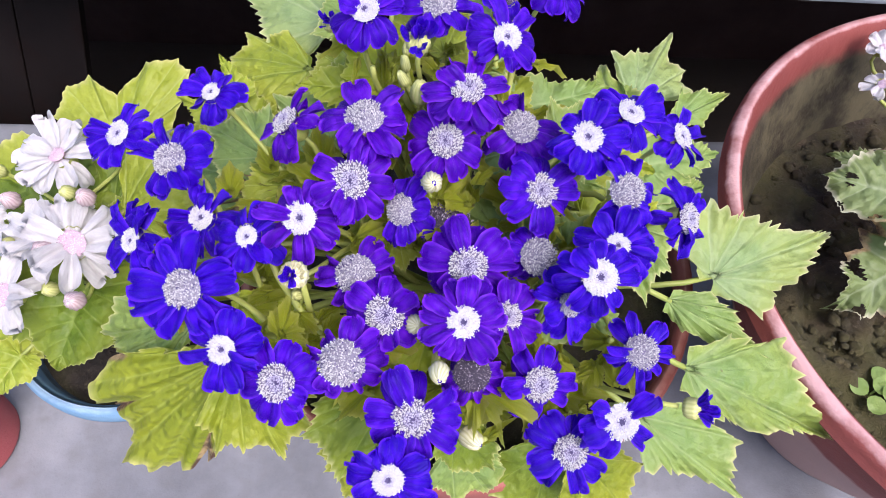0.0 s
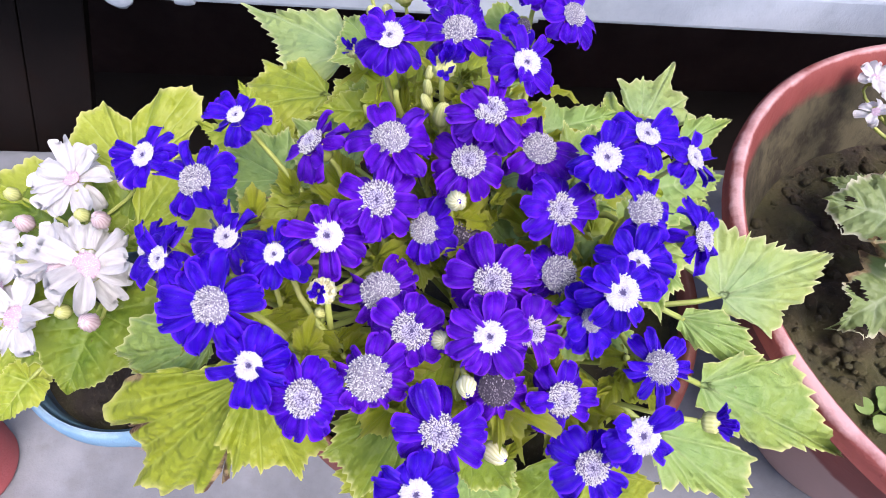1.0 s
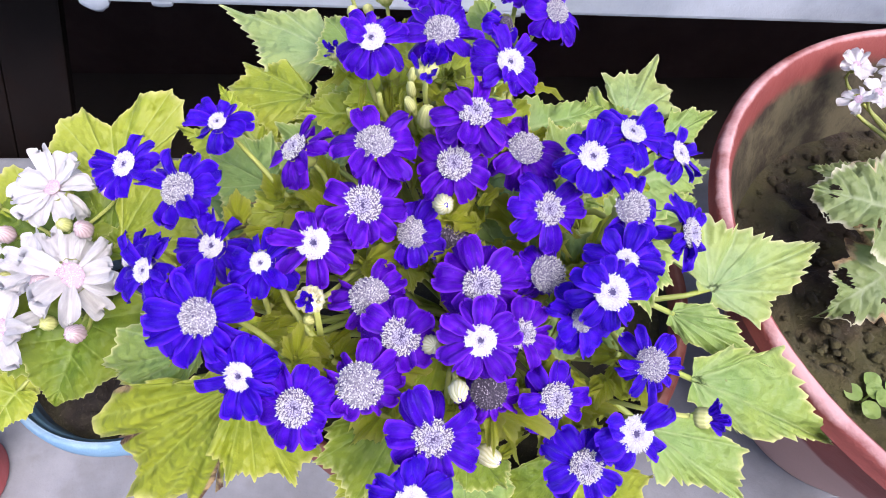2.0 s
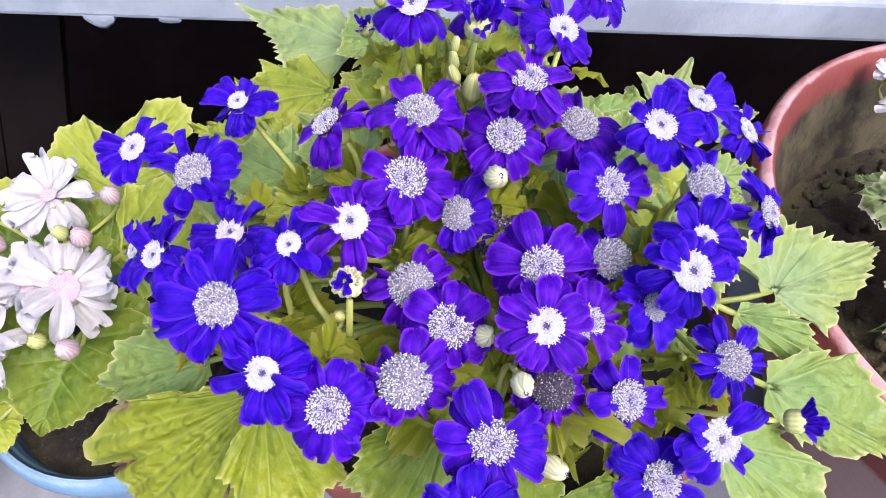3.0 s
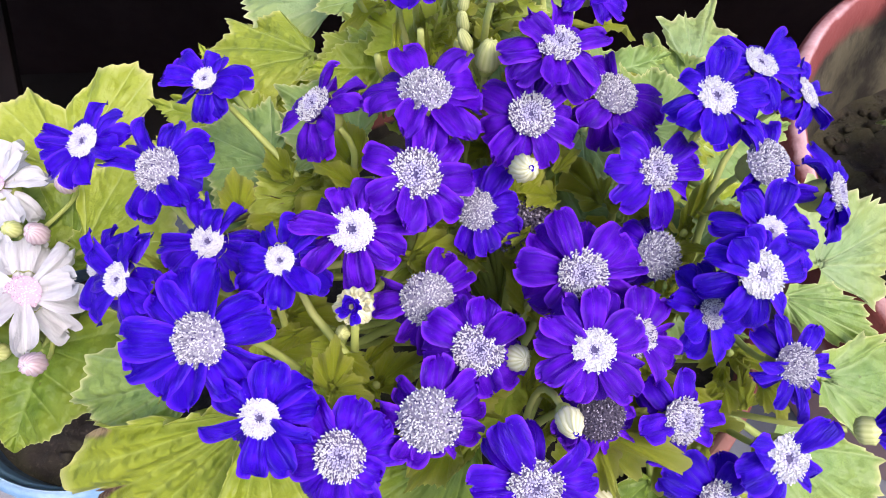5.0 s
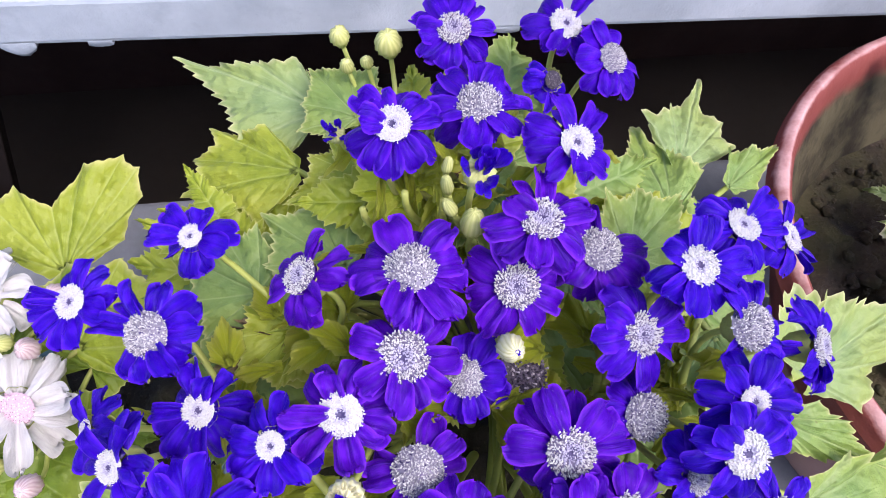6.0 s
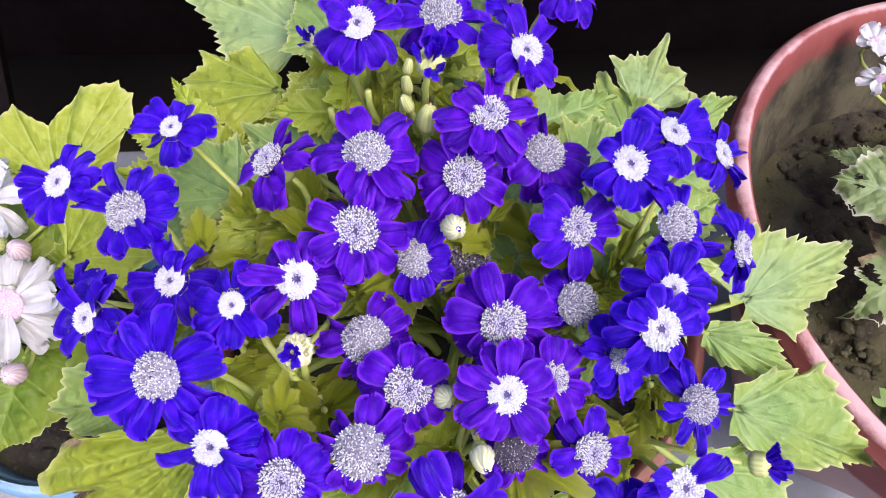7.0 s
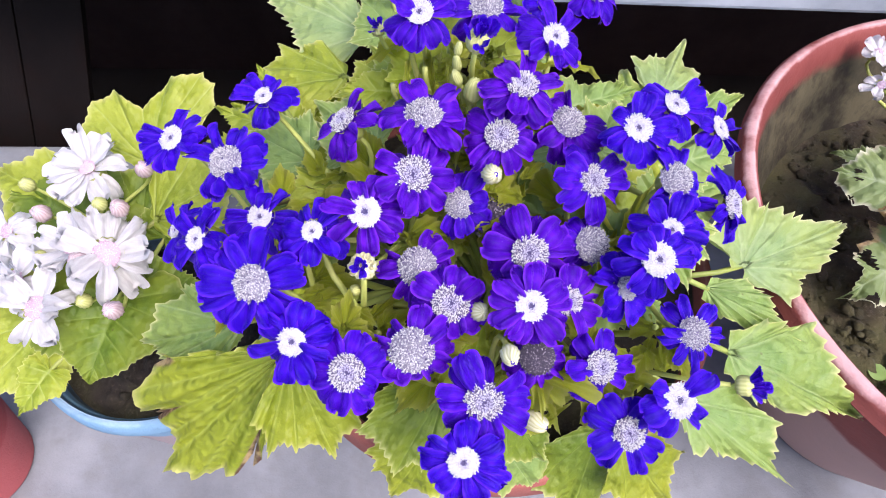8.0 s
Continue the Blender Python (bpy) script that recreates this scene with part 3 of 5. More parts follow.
def palm_mesh(length, seed, star, sinus=0.10, teeth=0.050, droop=0.12, fold=0.08, wave=0.035, pucker=1.0, burn=(), kind="green", ribs=7.0, cols=18, density=84, peak=1.10, pleat=0.0, folds=18.0):
    """A blade with pointed lobes round the end of its stalk, which is the origin; its tip points along +y.
    star: the lobes as (degrees from the tip, reach); burn: scorched stretches of the edge as (degrees, spread, depth)."""
    rng = random.Random(seed)
    ph = [rng.uniform(0, 6.28) for _ in range(4)]
    tips = sorted(list(star) + [(0, peak)])
    ends = (max(-170, tips[0][0] - 55), 0.10), (min(170, tips[-1][0] + 55), 0.10)
    corners = [Vector((r * math.sin(math.radians(a)), r * math.cos(math.radians(a)))) for a, r in [ends[0]] + tips + [ends[1]]]
    veins = [(math.radians(a), r) for a, r in tips]
    outline, walked = [], 0.0
    for a, b in zip(corners, corners[1:]):
        steps = max(6, round((b - a).length * density))
        for i in range(steps):
            u = i / steps
            p = a.lerp(b, u) * (1 - sinus * math.sin(math.pi * u) ** 0.8)
            if outline:
                walked += (p - outline[-1][0]).length
            outline.append((p, walked))
    outline.append((corners[-1], walked))
    marks, at = [0.0], 0.0
    while at < walked:
        at += rng.uniform(0.055, 0.125)
        marks.append(at)
    sizes = [rng.uniform(0.4, 1.35) for _ in marks]
    bm = bmesh.new()
    lay = {n: bm.verts.layers.float.new(n) for n in ("vein", "rim", "burn", "outer")}
    rows = []
    for p, w in outline:
        k = max(j for j, m in enumerate(marks) if m <= w)
        u = (w - marks[k]) / max(1e-4, (marks[k + 1] if k + 1 < len(marks) else walked + 0.01) - marks[k])
        saw = u / 0.6 if u < 0.6 else (1 - u) / 0.4
        ang = math.atan2(p.x, p.y)
        reach = p.length + teeth * sizes[k] * (max(0.0, saw) ** 1.2 - 0.4) * min(1.0, p.length * 3)
        scorch = 0.0
        for at_ang, spread, depth in burn:
            scorch = max(scorch, depth * math.exp(-((math.degrees(ang) - at_ang) / spread) ** 2))
        if scorch:
            reach *= 1 - scorch * max(0.0, 0.10 + 0.55 * noise.noise(Vector((w * 9, seed, 0.3))) + 0.20 * noise.noise(Vector((w * 31, seed, 1.3))))
        row = []
        for j in range(1, cols + 1):
            f = 1 - (1 - j / cols) ** 1.15
            x, y = math.sin(ang) * reach * f, math.cos(ang) * reach * f
            best = min(veins, key=lambda v: abs(v[0] - ang) / (0.4 + v[1]))
            along, off = x * math.sin(best[0]) + y * math.cos(best[0]), abs(x * math.cos(best[0]) - y * math.sin(best[0]))
            main = max(0.0, 1 - off / (0.020 - 0.012 * min(1.0, along)))
            beat = (along - 0.85 * off) * ribs + 0.35
            gap = abs(beat % 1.0 - 0.5) * 2
            side = max(0.0, 1 - (1 - gap) / 0.22) * (1 - 0.45 * f)
            puff = math.sin(math.pi * (beat % 1.0)) ** 0.7 * min(1.0, off * 9)
            bent = folds * ang + 1.9 * noise.noise(Vector((ang * 3.1, seed * 1.7, f * 0.9)))
            crease = math.sin(bent) + 0.45 * math.sin(0.47 * bent + ph[2])
            z = pleat * crease * f / folds * (0.55 + 0.6 * abs(noise.noise(Vector((ang * 4.0, seed, 2.2)))))
            z += pucker * 0.020 * puff * (1.1 - 0.4 * f) - 0.007 * main + fold * off * 0.6 - droop * (y * y + 0.6 * x * x) + 0.5 * droop * y
            z += wave * f ** 3 * (math.sin(9 * w + ph[0]) + 0.6 * math.sin(17 * w + ph[1]))
            z += 0.034 * noise.noise(Vector((x * 3.4 + seed, y * 3.4, 0.5))) + 0.014 * noise.noise(Vector((x * 11 + seed, y * 11, 1.5))) + 0.005 * noise.noise(Vector((x * 32 + seed, y * 32, 2.5)))
            v = bm.verts.new((x * length, y * length, z * length))
            v[lay["vein"]] = max(main * 0.9, 0.50 * side)
            v[lay["rim"]] = 1.0 if j == cols else (0.3 if j == cols - 1 else 0.0)
            v[lay["outer"]] = f
            v[lay["burn"]] = scorch * max(0.0, (f - 0.55) / 0.45)
            row.append(v)
        rows.append(row)
    hub = bm.verts.new((0, 0, 0))
    hub[lay["vein"]] = 1.0
    for r0, r1 in zip(rows, rows[1:]):
        bm.faces.new((hub, r1[0], r0[0]))
        for j in range(cols - 1):
            bm.faces.new((r0[j], r1[j], r1[j + 1], r0[j + 1])[::-1])
    return smooth(mesh_of("leaf", bm, LEAF[kind]))


LEAF_SEED = [100]


def leaf(plant, base, tip, up=(0, -0.3, 1), width=0.9, root=None, label="", **shape):
    """A leaf whose blade runs from base to tip, with its upper face towards up; its stalk comes from root."""
    LEAF_SEED[0] += 1
    base, tip, up = Vector(base), Vector(tip), Vector(up)
    y = (tip - base).normalized()
    z = (up - y * up.dot(y)).normalized()
    m = Matrix.Translation(base) @ Matrix((y.cross(z), y, z)).transposed().to_4x4()
    size = (tip - base).length
    blade = palm_mesh(size, LEAF_SEED[0], **shape) if "star" in shape else leaf_mesh(size, width, LEAF_SEED[0], **shape)
    ob = part("leaf", blade, plant, m, label)
    if root is not None:
        root = Vector(root)
        bm = bmesh.new()
        span = (base - root).length
        pts = bezier(root, root + Vector((0, 0, 0.45 * span)) + 0.1 * (base - root), base - y * 0.3 * span - z * 0.004, base + y * 0.002 - z * 0.0012, 10)
        tube(bm, pts, [0.0018 - 0.0006 * i / 10 for i in range(11)], 7)
        part("petiole", smooth(mesh_of("petiole", bm, PETIOLE)), ob)
    return ob


# ---------------------------------------------------------------- flowers
def petal_mesh(seed, hue, half=0.27, start=0.14, notch=0.03, arch=0.10, curl=0.10, dish=0.10):
    """One ray petal of unit reach along +x: a rounded blade with two grooves and a faintly notched tip."""
    rng = random.Random(seed)
    bm = bmesh.new()
    base = bm.verts.layers.float.new("base")
    hem = bm.verts.layers.float.new("hem")
    nx, ny = 14, 8
    bend = rng.uniform(-0.09, 0.09)
    ragged = [rng.uniform(-0.11, 0.03) for _ in range(ny + 1)]
    rows = []
    for i in range(nx + 1):
        s = i / nx
        s = 1 - (1 - s) ** 1.35
        grow = 0.30 + 0.70 * math.sin(math.pi / 2 * min(1.0, s / 0.68)) ** 0.9
        cap = math.sqrt(max(0.0, 1 - max(0.0, (s - 0.72) / 0.284) ** 3.0))
        w = half * grow * cap * (1 + 0.14 * noise.noise(Vector((s * 3.5, seed * 3.7, 0.2))))
        row = []
        for j in range(ny + 1):
            t = j / ny * 2 - 1
            tip = -notch * (0.5 + 0.5 * math.cos(t * math.pi * 3.0)) * max(0.0, (s - 0.7) / 0.3) + ragged[j] * max(0.0, (s - 0.8) / 0.2)
            x = start + (1 - start) * s + tip
            y = t * w * (1 + 0.07 * noise.noise(Vector((s * 6.0, t * 0.8 + seed, 4.4)))) + bend * s * s
            z = arch * math.sin(s * 2.4) - curl * s * s - 0.060 * math.cos(t * math.pi * 2.0) * math.sin(math.pi * min(1, s * 1.05)) + dish * t * t * w / half * (0.4 + 0.6 * s)
            z += 0.03 * math.sin(6 * s + 3 * t + seed) * s + 0.022 * noise.noise(Vector((s * 5 + seed, t * 2.5, 0.3)))
            v = bm.verts.new((x, y, z))
            v[base] = max(0.0, 1 - s / 0.10) * 0.8
            v[hem] = 1.0 if j in (0, ny) or i == nx else 0.0
            row.append(v)
        rows.append(row)
    for a, b in zip(rows, rows[1:]):
        for j in range(ny):
            bm.faces.new((a[j], b[j], b[j + 1], a[j + 1]))
    return smooth(mesh_of("petal", bm, PETAL[hue]))


PETALS = {}
for hue_name in ("blue", "indigo", "violet", "cream"):
    PETALS[hue_name] = [petal_mesh(11, hue_name, 0.262), petal_mesh(12, hue_name, 0.285, notch=0.02, arch=0.13, dish=0.04), petal_mesh(13, hue_name, 0.245, notch=0.06, curl=0.02, dish=0.16), petal_mesh(14, hue_name, 0.270, notch=0.03, curl=0.24, dish=-0.08), petal_mesh(15, hue_name, 0.215, notch=0.01, arch=0.16, curl=0.0, dish=0.22), petal_mesh(16, hue_name, 0.260, notch=0.03, arch=0.04, curl=0.34, dish=-0.14), petal_mesh(17, hue_name, 0.278, notch=0.07, arch=0.08, curl=0.12, dish=0.05), petal_mesh(18, hue_name, 0.232, notch=0.00, arch=0.18, curl=0.16, dish=0.10)]
PETALS["white"] = [petal_mesh(21, "white", 0.260, notch=0.05, arch=0.16), petal_mesh(22, "white", 0.235, notch=0.08, curl=0.34, dish=-0.12), petal_mesh(23, "white", 0.290, notch=0.06, dish=0.24), petal_mesh(24, "white", 0.245, notch=0.05, curl=-0.14, dish=0.30), petal_mesh(25, "white", 0.215, notch=0.02, curl=0.20, arch=0.20, dish=0.34)]


def disc_mesh(kind, seed):
    """The eye of a flower: a low dome packed with tiny florets in spirals."""
    rng = random.Random(seed)
    bm = bmesh.new()
    dome = {"young": 0.16, "open": 0.28, "old": 0.50, "dead": 0.46, "pink": 0.36}[kind]
    count = {"young": 430, "open": 560, "old": 640, "dead": 520, "pink": 190}[kind]

    def height(r):
        z = dome * (1 - r * r)
        if kind in ("young", "open"):
            z -= 0.22 * math.exp(-(r / 0.30) ** 2)
        return z

    ringed = []
    for r in (0.001, 0.25, 0.5, 0.75, 0.93, 1.0, 0.9):
        z = height(r) - 0.05 if r != 0.9 else -0.12
        ringed.append([bm.verts.new((r * math.cos(k * math.tau / 18), r * math.sin(k * math.tau / 18), z)) for k in range(18)])
    for a, b in zip(ringed, ringed[1:]):
        for k in range(18):
            bm.faces.new((a[k], b[k], b[(k + 1) % 18], a[(k + 1) % 18])).material_index = 1 if a is ringed[0] and kind in ("young", "open") else 2
    core = {"young": 0.17, "open": 0.10, "old": 0.0, "dead": 0.0, "pink": 0.0}[kind]
    for i in range(count):
        r = math.sqrt((i + 0.5) / count)
        a = i * 2.399963 + rng.uniform(-0.12, 0.12)
        r *= rng.uniform(0.96, 1.03)
        if kind in ("young", "open") and r < core:
            continue
        p = Vector((r * math.cos(a), r * math.sin(a), height(min(1, r)) - 0.06))
        out = Vector((math.cos(a), math.sin(a), 0))
        d = (Vector((0, 0, 1)) + out * (0.10 + 0.55 * r * r) + Vector((rng.uniform(-.25, .25), rng.uniform(-.25, .25), 0))).normalized()
        tall = rng.uniform(0.07, 0.135)
        if r < core:
            tall *= 0.55
        elif kind in ("young", "open") and r > 0.78:
            tall *= 1.3 * rng.uniform(0.75, 1.15)
        wide = rng.uniform(0.034, 0.050) * {"young": 0.84, "open": 0.70, "old": 0.62, "dead": 0.64, "pink": 1.05}[kind]
        s = d.cross(Vector((0.3, 0.2, 0.9))).normalized()
        t = d.cross(s)
        idx = 0
        if kind in ("young", "open") and r < core:
            idx = 1
        elif kind in ("young", "open") and r < (0.46 if kind == "open" else 0.40) + rng.uniform(-0.08, 0.08):
            idx = 3
            tall *= 0.8
        elif kind in ("open", "old") and rng.random() < 0.10:
            idx = 1
        bend = Vector((rng.uniform(-.05, .05), rng.uniform(-.05, .05), 0))
        low, high = [], []
        for k in range(5):
            q = math.cos(k * math.tau / 5) * s + math.sin(k * math.tau / 5) * t
            low.append(bm.verts.new(p + q * wide * 0.7))
            high.append(bm.verts.new(p + d * tall + bend + q * wide * 1.15))
        if kind in ("young", "open") and r > 0.48 and rng.random() < (0.42 if r > 0.70 else 0.22):
            tip_at = p + d * tall * 1.05 + bend
            tri = [bm.verts.new(tip_at + q2) for q2 in (s * 0.022, t * 0.022, (s + t) * -0.020, d * 0.030)]
            for ids in ((0, 1, 3), (1, 2, 3), (2, 0, 3)):
                bm.faces.new([tri[w] for w in ids]).material_index = 4
        top = bm.verts.new(p + d * tall * (0.86 if kind != "dead" else 1.1) + bend)
        for k in range(5):
            bm.faces.new((low[k], low[(k + 1) % 5], high[(k + 1) % 5], high[k])).material_index = idx
            bm.faces.new((high[k], high[(k + 1) % 5], top)).material_index = idx
    mats = {"young": [FLORET_WHITE, FLORET_DARK, FLORET_PALE, FLORET_HAZE, FLORET_TIP], "open": [FLORET_WHITE, FLORET_DARK, FLORET_BED, FLORET_HAZE, FLORET_TIP], "old": [FLORET_LILAC, FLORET_DARK, FLORET_GREY], "dead": [FLORET_DEAD, FLORET_DEAD, FLORET_DEAD], "pink": [FLORET_PINK, FLORET_PINK, FLORET_PINK]}[kind]
    return mesh_of("disc", bm, mats)


DISCS = {k: [disc_mesh(k, s) for s in (1, 2)] for k in ("young", "open", "old", "dead", "pink")}


def calyx_mesh():
    """The green cup of narrow bracts under a flower, unit flower radius."""
    bm = bmesh.new()
    prof = [(0.07, -0.62), (0.16, -0.58), (0.26, -0.44), (0.30, -0.26), (0.31, -0.10), (0.34, -0.02)]
    segs = 26
    rings = []
    for r, z in prof:
        rings.append([bm.verts.new(((r * (1 + (0.06 if k % 2 else -0.03))) * math.cos(k * math.tau / segs), (r * (1 + (0.06 if k % 2 else -0.03))) * math.sin(k * math.tau / segs), z + (0.05 if k % 2 and r > 0.33 else 0))) for k in range(segs)])
    for a, b in zip(rings, rings[1:]):
        for k in range(segs):
            bm.faces.new((a[k], a[(k + 1) % segs], b[(k + 1) % segs], b[k]))
    bm.faces.new(rings[0][::-1])
    return smooth(mesh_of("flower_head", bm, STEM))


CALYX = calyx_mesh()


def facing(normal, spin):
    z = Vector(normal).normalized()
    x = Vector((1, 0.1, 0)).cross(z).cross(z) * -1
    x.normalize()
    return Matrix((x, z.cross(x), z)).transposed().to_4x4() @ Matrix.Rotation(spin, 4, "Z")


def stalk(head, start, end, n, r0, r1):
    start, end = Vector(start), Vector(end)
    span = (end - start).length
    bm = bmesh.new()
    pts = bezier(start, start + Vector((0, 0, 0.35 * span)), end - n * 0.4 * span, end, 9)
    tube(bm, pts, [r0 + (r1 - r0) * i / 9 for i in range(10)], 6)
    part("stalk", smooth(mesh_of("stalk", bm, STEM)), head)


BRACTS = [palm_mesh(1.0, 61, ((-50, 0.30), (-24, 0.55), (26, 0.50), (52, 0.32)), cols=5, density=30, kind="lime", droop=0.30, fold=0.6, wave=0.10, teeth=0.06),
          palm_mesh(1.0, 62, ((-30, 0.36), (-12, 0.70), (14, 0.62), (34, 0.34)), cols=5, density=30, kind="lime", droop=0.40, fold=0.7, wave=0.08, teeth=0.05),
          palm_mesh(1.0, 63, ((-64, 0.42), (-33, 0.72), (30, 0.76), (60, 0.44)), cols=5, density=30, kind="lime", droop=0.25, fold=0.4, wave=0.12, teeth=0.07)]
SLENDER = palm_mesh(1.0, 64, ((-14, 0.34), (-7, 0.66), (8, 0.62), (15, 0.30)), cols=5, density=30, kind="lime", droop=0.45, fold=0.8, wave=0.06, teeth=0.02)


class Plant:
    def __init__(self, ob, nodes, face, spread):
        self.ob, self.nodes, self.face, self.spread = ob, [Vector(n) for n in nodes], Vector(face), spread
        self.count = 0

    def normal(self, p, tilt):
        c = self.ob.matrix_basis.translation
        n = self.face + Vector(((p.x - c.x) * self.spread, (p.y - c.y) * self.spread * 0.6, 0))
        n.normalize()
        right = Vector((1, 0, 0))
        back = n.cross(right)
        return (n + right * tilt[0] + back * tilt[1]).normalized()

    def node(self, p):
        return min(self.nodes, key=lambda q: (q - p).length)

    def flower(self, x, y, z, size, eye, kind="open", hue="indigo", petals=11, tilt=(0, 0), gaps=(), reflex=0.0, spin=0.0, narrow=0.0):
        """A daisy at its disc's centre. size: metres across; eye: share of the disc; reflex: degrees by which the petals hang back."""
        self.count += 1
        rng = random.Random(1000 + self.count)
        if not gaps and hue != "white" and not narrow:
            petals = max(8, round(petals * 0.90))
        p = Vector((x, y, z))
        n = self.normal(p, tilt)
        r = size * 0.55
        m = Matrix.Translation(p - n * r * 0.10) @ facing(n, spin) @ Matrix.Scale(r, 4)
        head = part("flower_head", CALYX, self.ob, m)
        for i in range(petals):
            if i in gaps and hue != "white":
                continue
            a = i * math.tau / petals + rng.uniform(-0.13, 0.13)
            mesh = rng.choice(PETALS[hue])
            tip = math.radians(rng.gauss(4, 18 if hue == "white" else 11) + reflex * rng.uniform(0.6, 1.2))
            long = rng.uniform(0.88, 1.03) if rng.random() > 0.14 else rng.uniform(0.66, 0.84)
            pm = Matrix.Rotation(a, 4, "Z") @ Matrix.Translation((0.0, 0.0, 0.05 * (i % 2) - 0.03 + rng.uniform(-0.01, 0.01))) @ Matrix.Rotation(tip, 4, "Y") @ Matrix.Rotation(rng.gauss(0, 0.30), 4, "X")
            pm = pm @ Matrix.Diagonal((long, rng.uniform(0.88, 1.12) * (1 - narrow) * (11 / petals) ** 0.5, 1, 1))
            part("petal", mesh, head, m @ pm)
        lift = {"young": 0.11, "open": 0.10, "old": 0.09, "dead": 0.08, "pink": 0.06}[kind]
        part("disc", rng.choice(DISCS[kind]), head, m @ Matrix.Translation((0, 0, lift)) @ Matrix.Rotation(rng.uniform(0, 6), 4, "Z") @ Matrix.Scale(eye * 0.84, 4))
        stalk(head, self.node(p - n * 0.02), p - n * r * 0.66, n, 0.0015, 0.0009)
        return head

    def bud(self, x, y, z, size, kind="cream", tilt=(0, 0), long=1.15, tuft="", sleeve="", reach=1.3, twist=0.0):
        """A closed bud, ribbed, in its calyx; tuft: the hue of the petals that peep out."""
        self.count += 1
        rng = random.Random(3000 + self.count)
        p = Vector((x, y, z))
        n = self.normal(p, tilt)
        r = size / 2
        bm = bmesh.new()
        rib = bm.verts.layers.float.new("rib")
        segs, prof = 28, [(0.30, -1.0), (0.80, -0.82), (1.0, -0.45), (0.98, -0.02), (0.84, 0.42), (0.62, 0.74), (0.40, 0.94), (0.10, 1.02)]
        if tuft:
            prof = prof[:4] + [(0.98, 0.22), (0.84, 0.30), (0.62, 0.42), (0.30, 0.55), (0.05, 0.58)]
        lumps = [rng.uniform(-0.10, 0.16) for _ in range(segs)]
        rings = []
        for rr, zz in prof:
            ring = []
            for k in range(segs):
                w = 1 + (0.075 if k % 2 else -0.075) + lumps[k] * max(0.0, zz) + (0.05 * math.sin(5 * k * math.tau / segs + 2 * zz) if twist else 0)
                ka = k * math.tau / segs + twist * max(0.0, zz)
                v = bm.verts.new((rr * w * math.cos(ka), rr * w * math.sin(ka), (zz + (lumps[k] if 0.3 < zz < 1.0 else 0.0)) * long))
                v[rib] = float(k % 2)
                ring.append(v)
            rings.append(ring)
        for a, b in zip(rings, rings[1:]):
            for k in range(segs):
                bm.faces.new((a[k], a[(k + 1) % segs], b[(k + 1) % segs], b[k]))
        bm.faces.new(rings[-1])
        m = Matrix.Translation(p) @ facing(n, rng.uniform(0, 6)) @ Matrix.Scale(r, 4)
        ob = part("bud", smooth(mesh_of("bud", bm, {"cream": BUD_CREAM, "green": BUD_GREEN, "pink": BUD_PINK}[kind])), self.ob, m, {"cream": "closed creamy yellow bud", "green": "closed striped green bud", "pink": "closed pink bud"}[kind])
        if not tuft:
            part("calyx", CALYX, ob, m @ Matrix.Translation((0, 0, -0.55 * long)) @ Matrix.Scale(2.2, 4))
        if tuft:
            for i in range(22 if sleeve else 11):
                a = i * 2.4
                outer = i % 2
                if sleeve:
                    lean = -18 - rng.uniform(0, 16) if outer else -70 - rng.uniform(-14, 16)
                    size2 = reach * (0.72 if outer else 1.05)
                    pm = Matrix.Rotation(i * 1.15, 4, "Z") @ Matrix.Translation((0.42 if outer else 0.16, 0, 0.22 if outer else 0.44)) @ Matrix.Rotation(math.radians(lean), 4, "Y") @ Matrix.Diagonal((size2, size2 * 1.2, 1.0, 1))
                    part("petal", rng.choice(PETALS[sleeve if outer else tuft]), ob, m @ pm)
                    continue
                pm = Matrix.Rotation(a, 4, "Z") @ Matrix.Translation((0.12 + 0.40 * outer, 0, 0.45 if sleeve and not outer else 0.0)) @ Matrix.Rotation(math.radians(-86 + 26 * outer - rng.uniform(-14, 14)), 4, "Y") @ Matrix.Rotation(rng.uniform(-0.6, 0.6), 4, "X") @ Matrix.Diagonal((reach * rng.uniform(0.75, 1.1), reach * 0.9, 1.6, 1))
                part("petal", rng.choice(PETALS[tuft if not outer or not sleeve else sleeve]), ob, m @ pm)
        if twist:
            for i in range(5):
                pm = Matrix.Translation((0, 0, 0.80 * long)) @ Matrix.Rotation(i * 1.3, 4, "Z") @ Matrix.Rotation(math.radians(-60), 4, "Y") @ Matrix.Scale(0.42, 4)
                part("petal", PETALS["white" if kind == "pink" else "blue"][i % 4], ob, m @ pm)
        stalk(ob, self.node(p - n * 0.02), p - n * r * 1.5, n, 0.0012, 0.0009)
        return ob

    def bract(self, x, y, z, size, turn, rise):
        """A narrow pale leaflet on a flower stem."""
        m = pose(x, y, z, 0, 0, turn) @ pose(0, 0, 0, rise, 0, 0) @ Matrix.Scale(size, 4)
        part("bract", BRACTS[int(turn) % 3], self.ob, m)

    def stem(self, start, end, r0=0.0026, r1=0.0016):
        start, end = Vector(start), Vector(end)
        bm = bmesh.new()
        pts = bezier(start, start + Vector((0, 0, 0.4 * (end - start).length)), end - Vector((0, 0, 0.02)), end, 12)
        tube(bm, pts, [r0 + (r1 - r0) * i / 12 for i in range(13)], 9)
        part("stem", smooth(mesh_of("stem", bm, STEM)), self.ob)

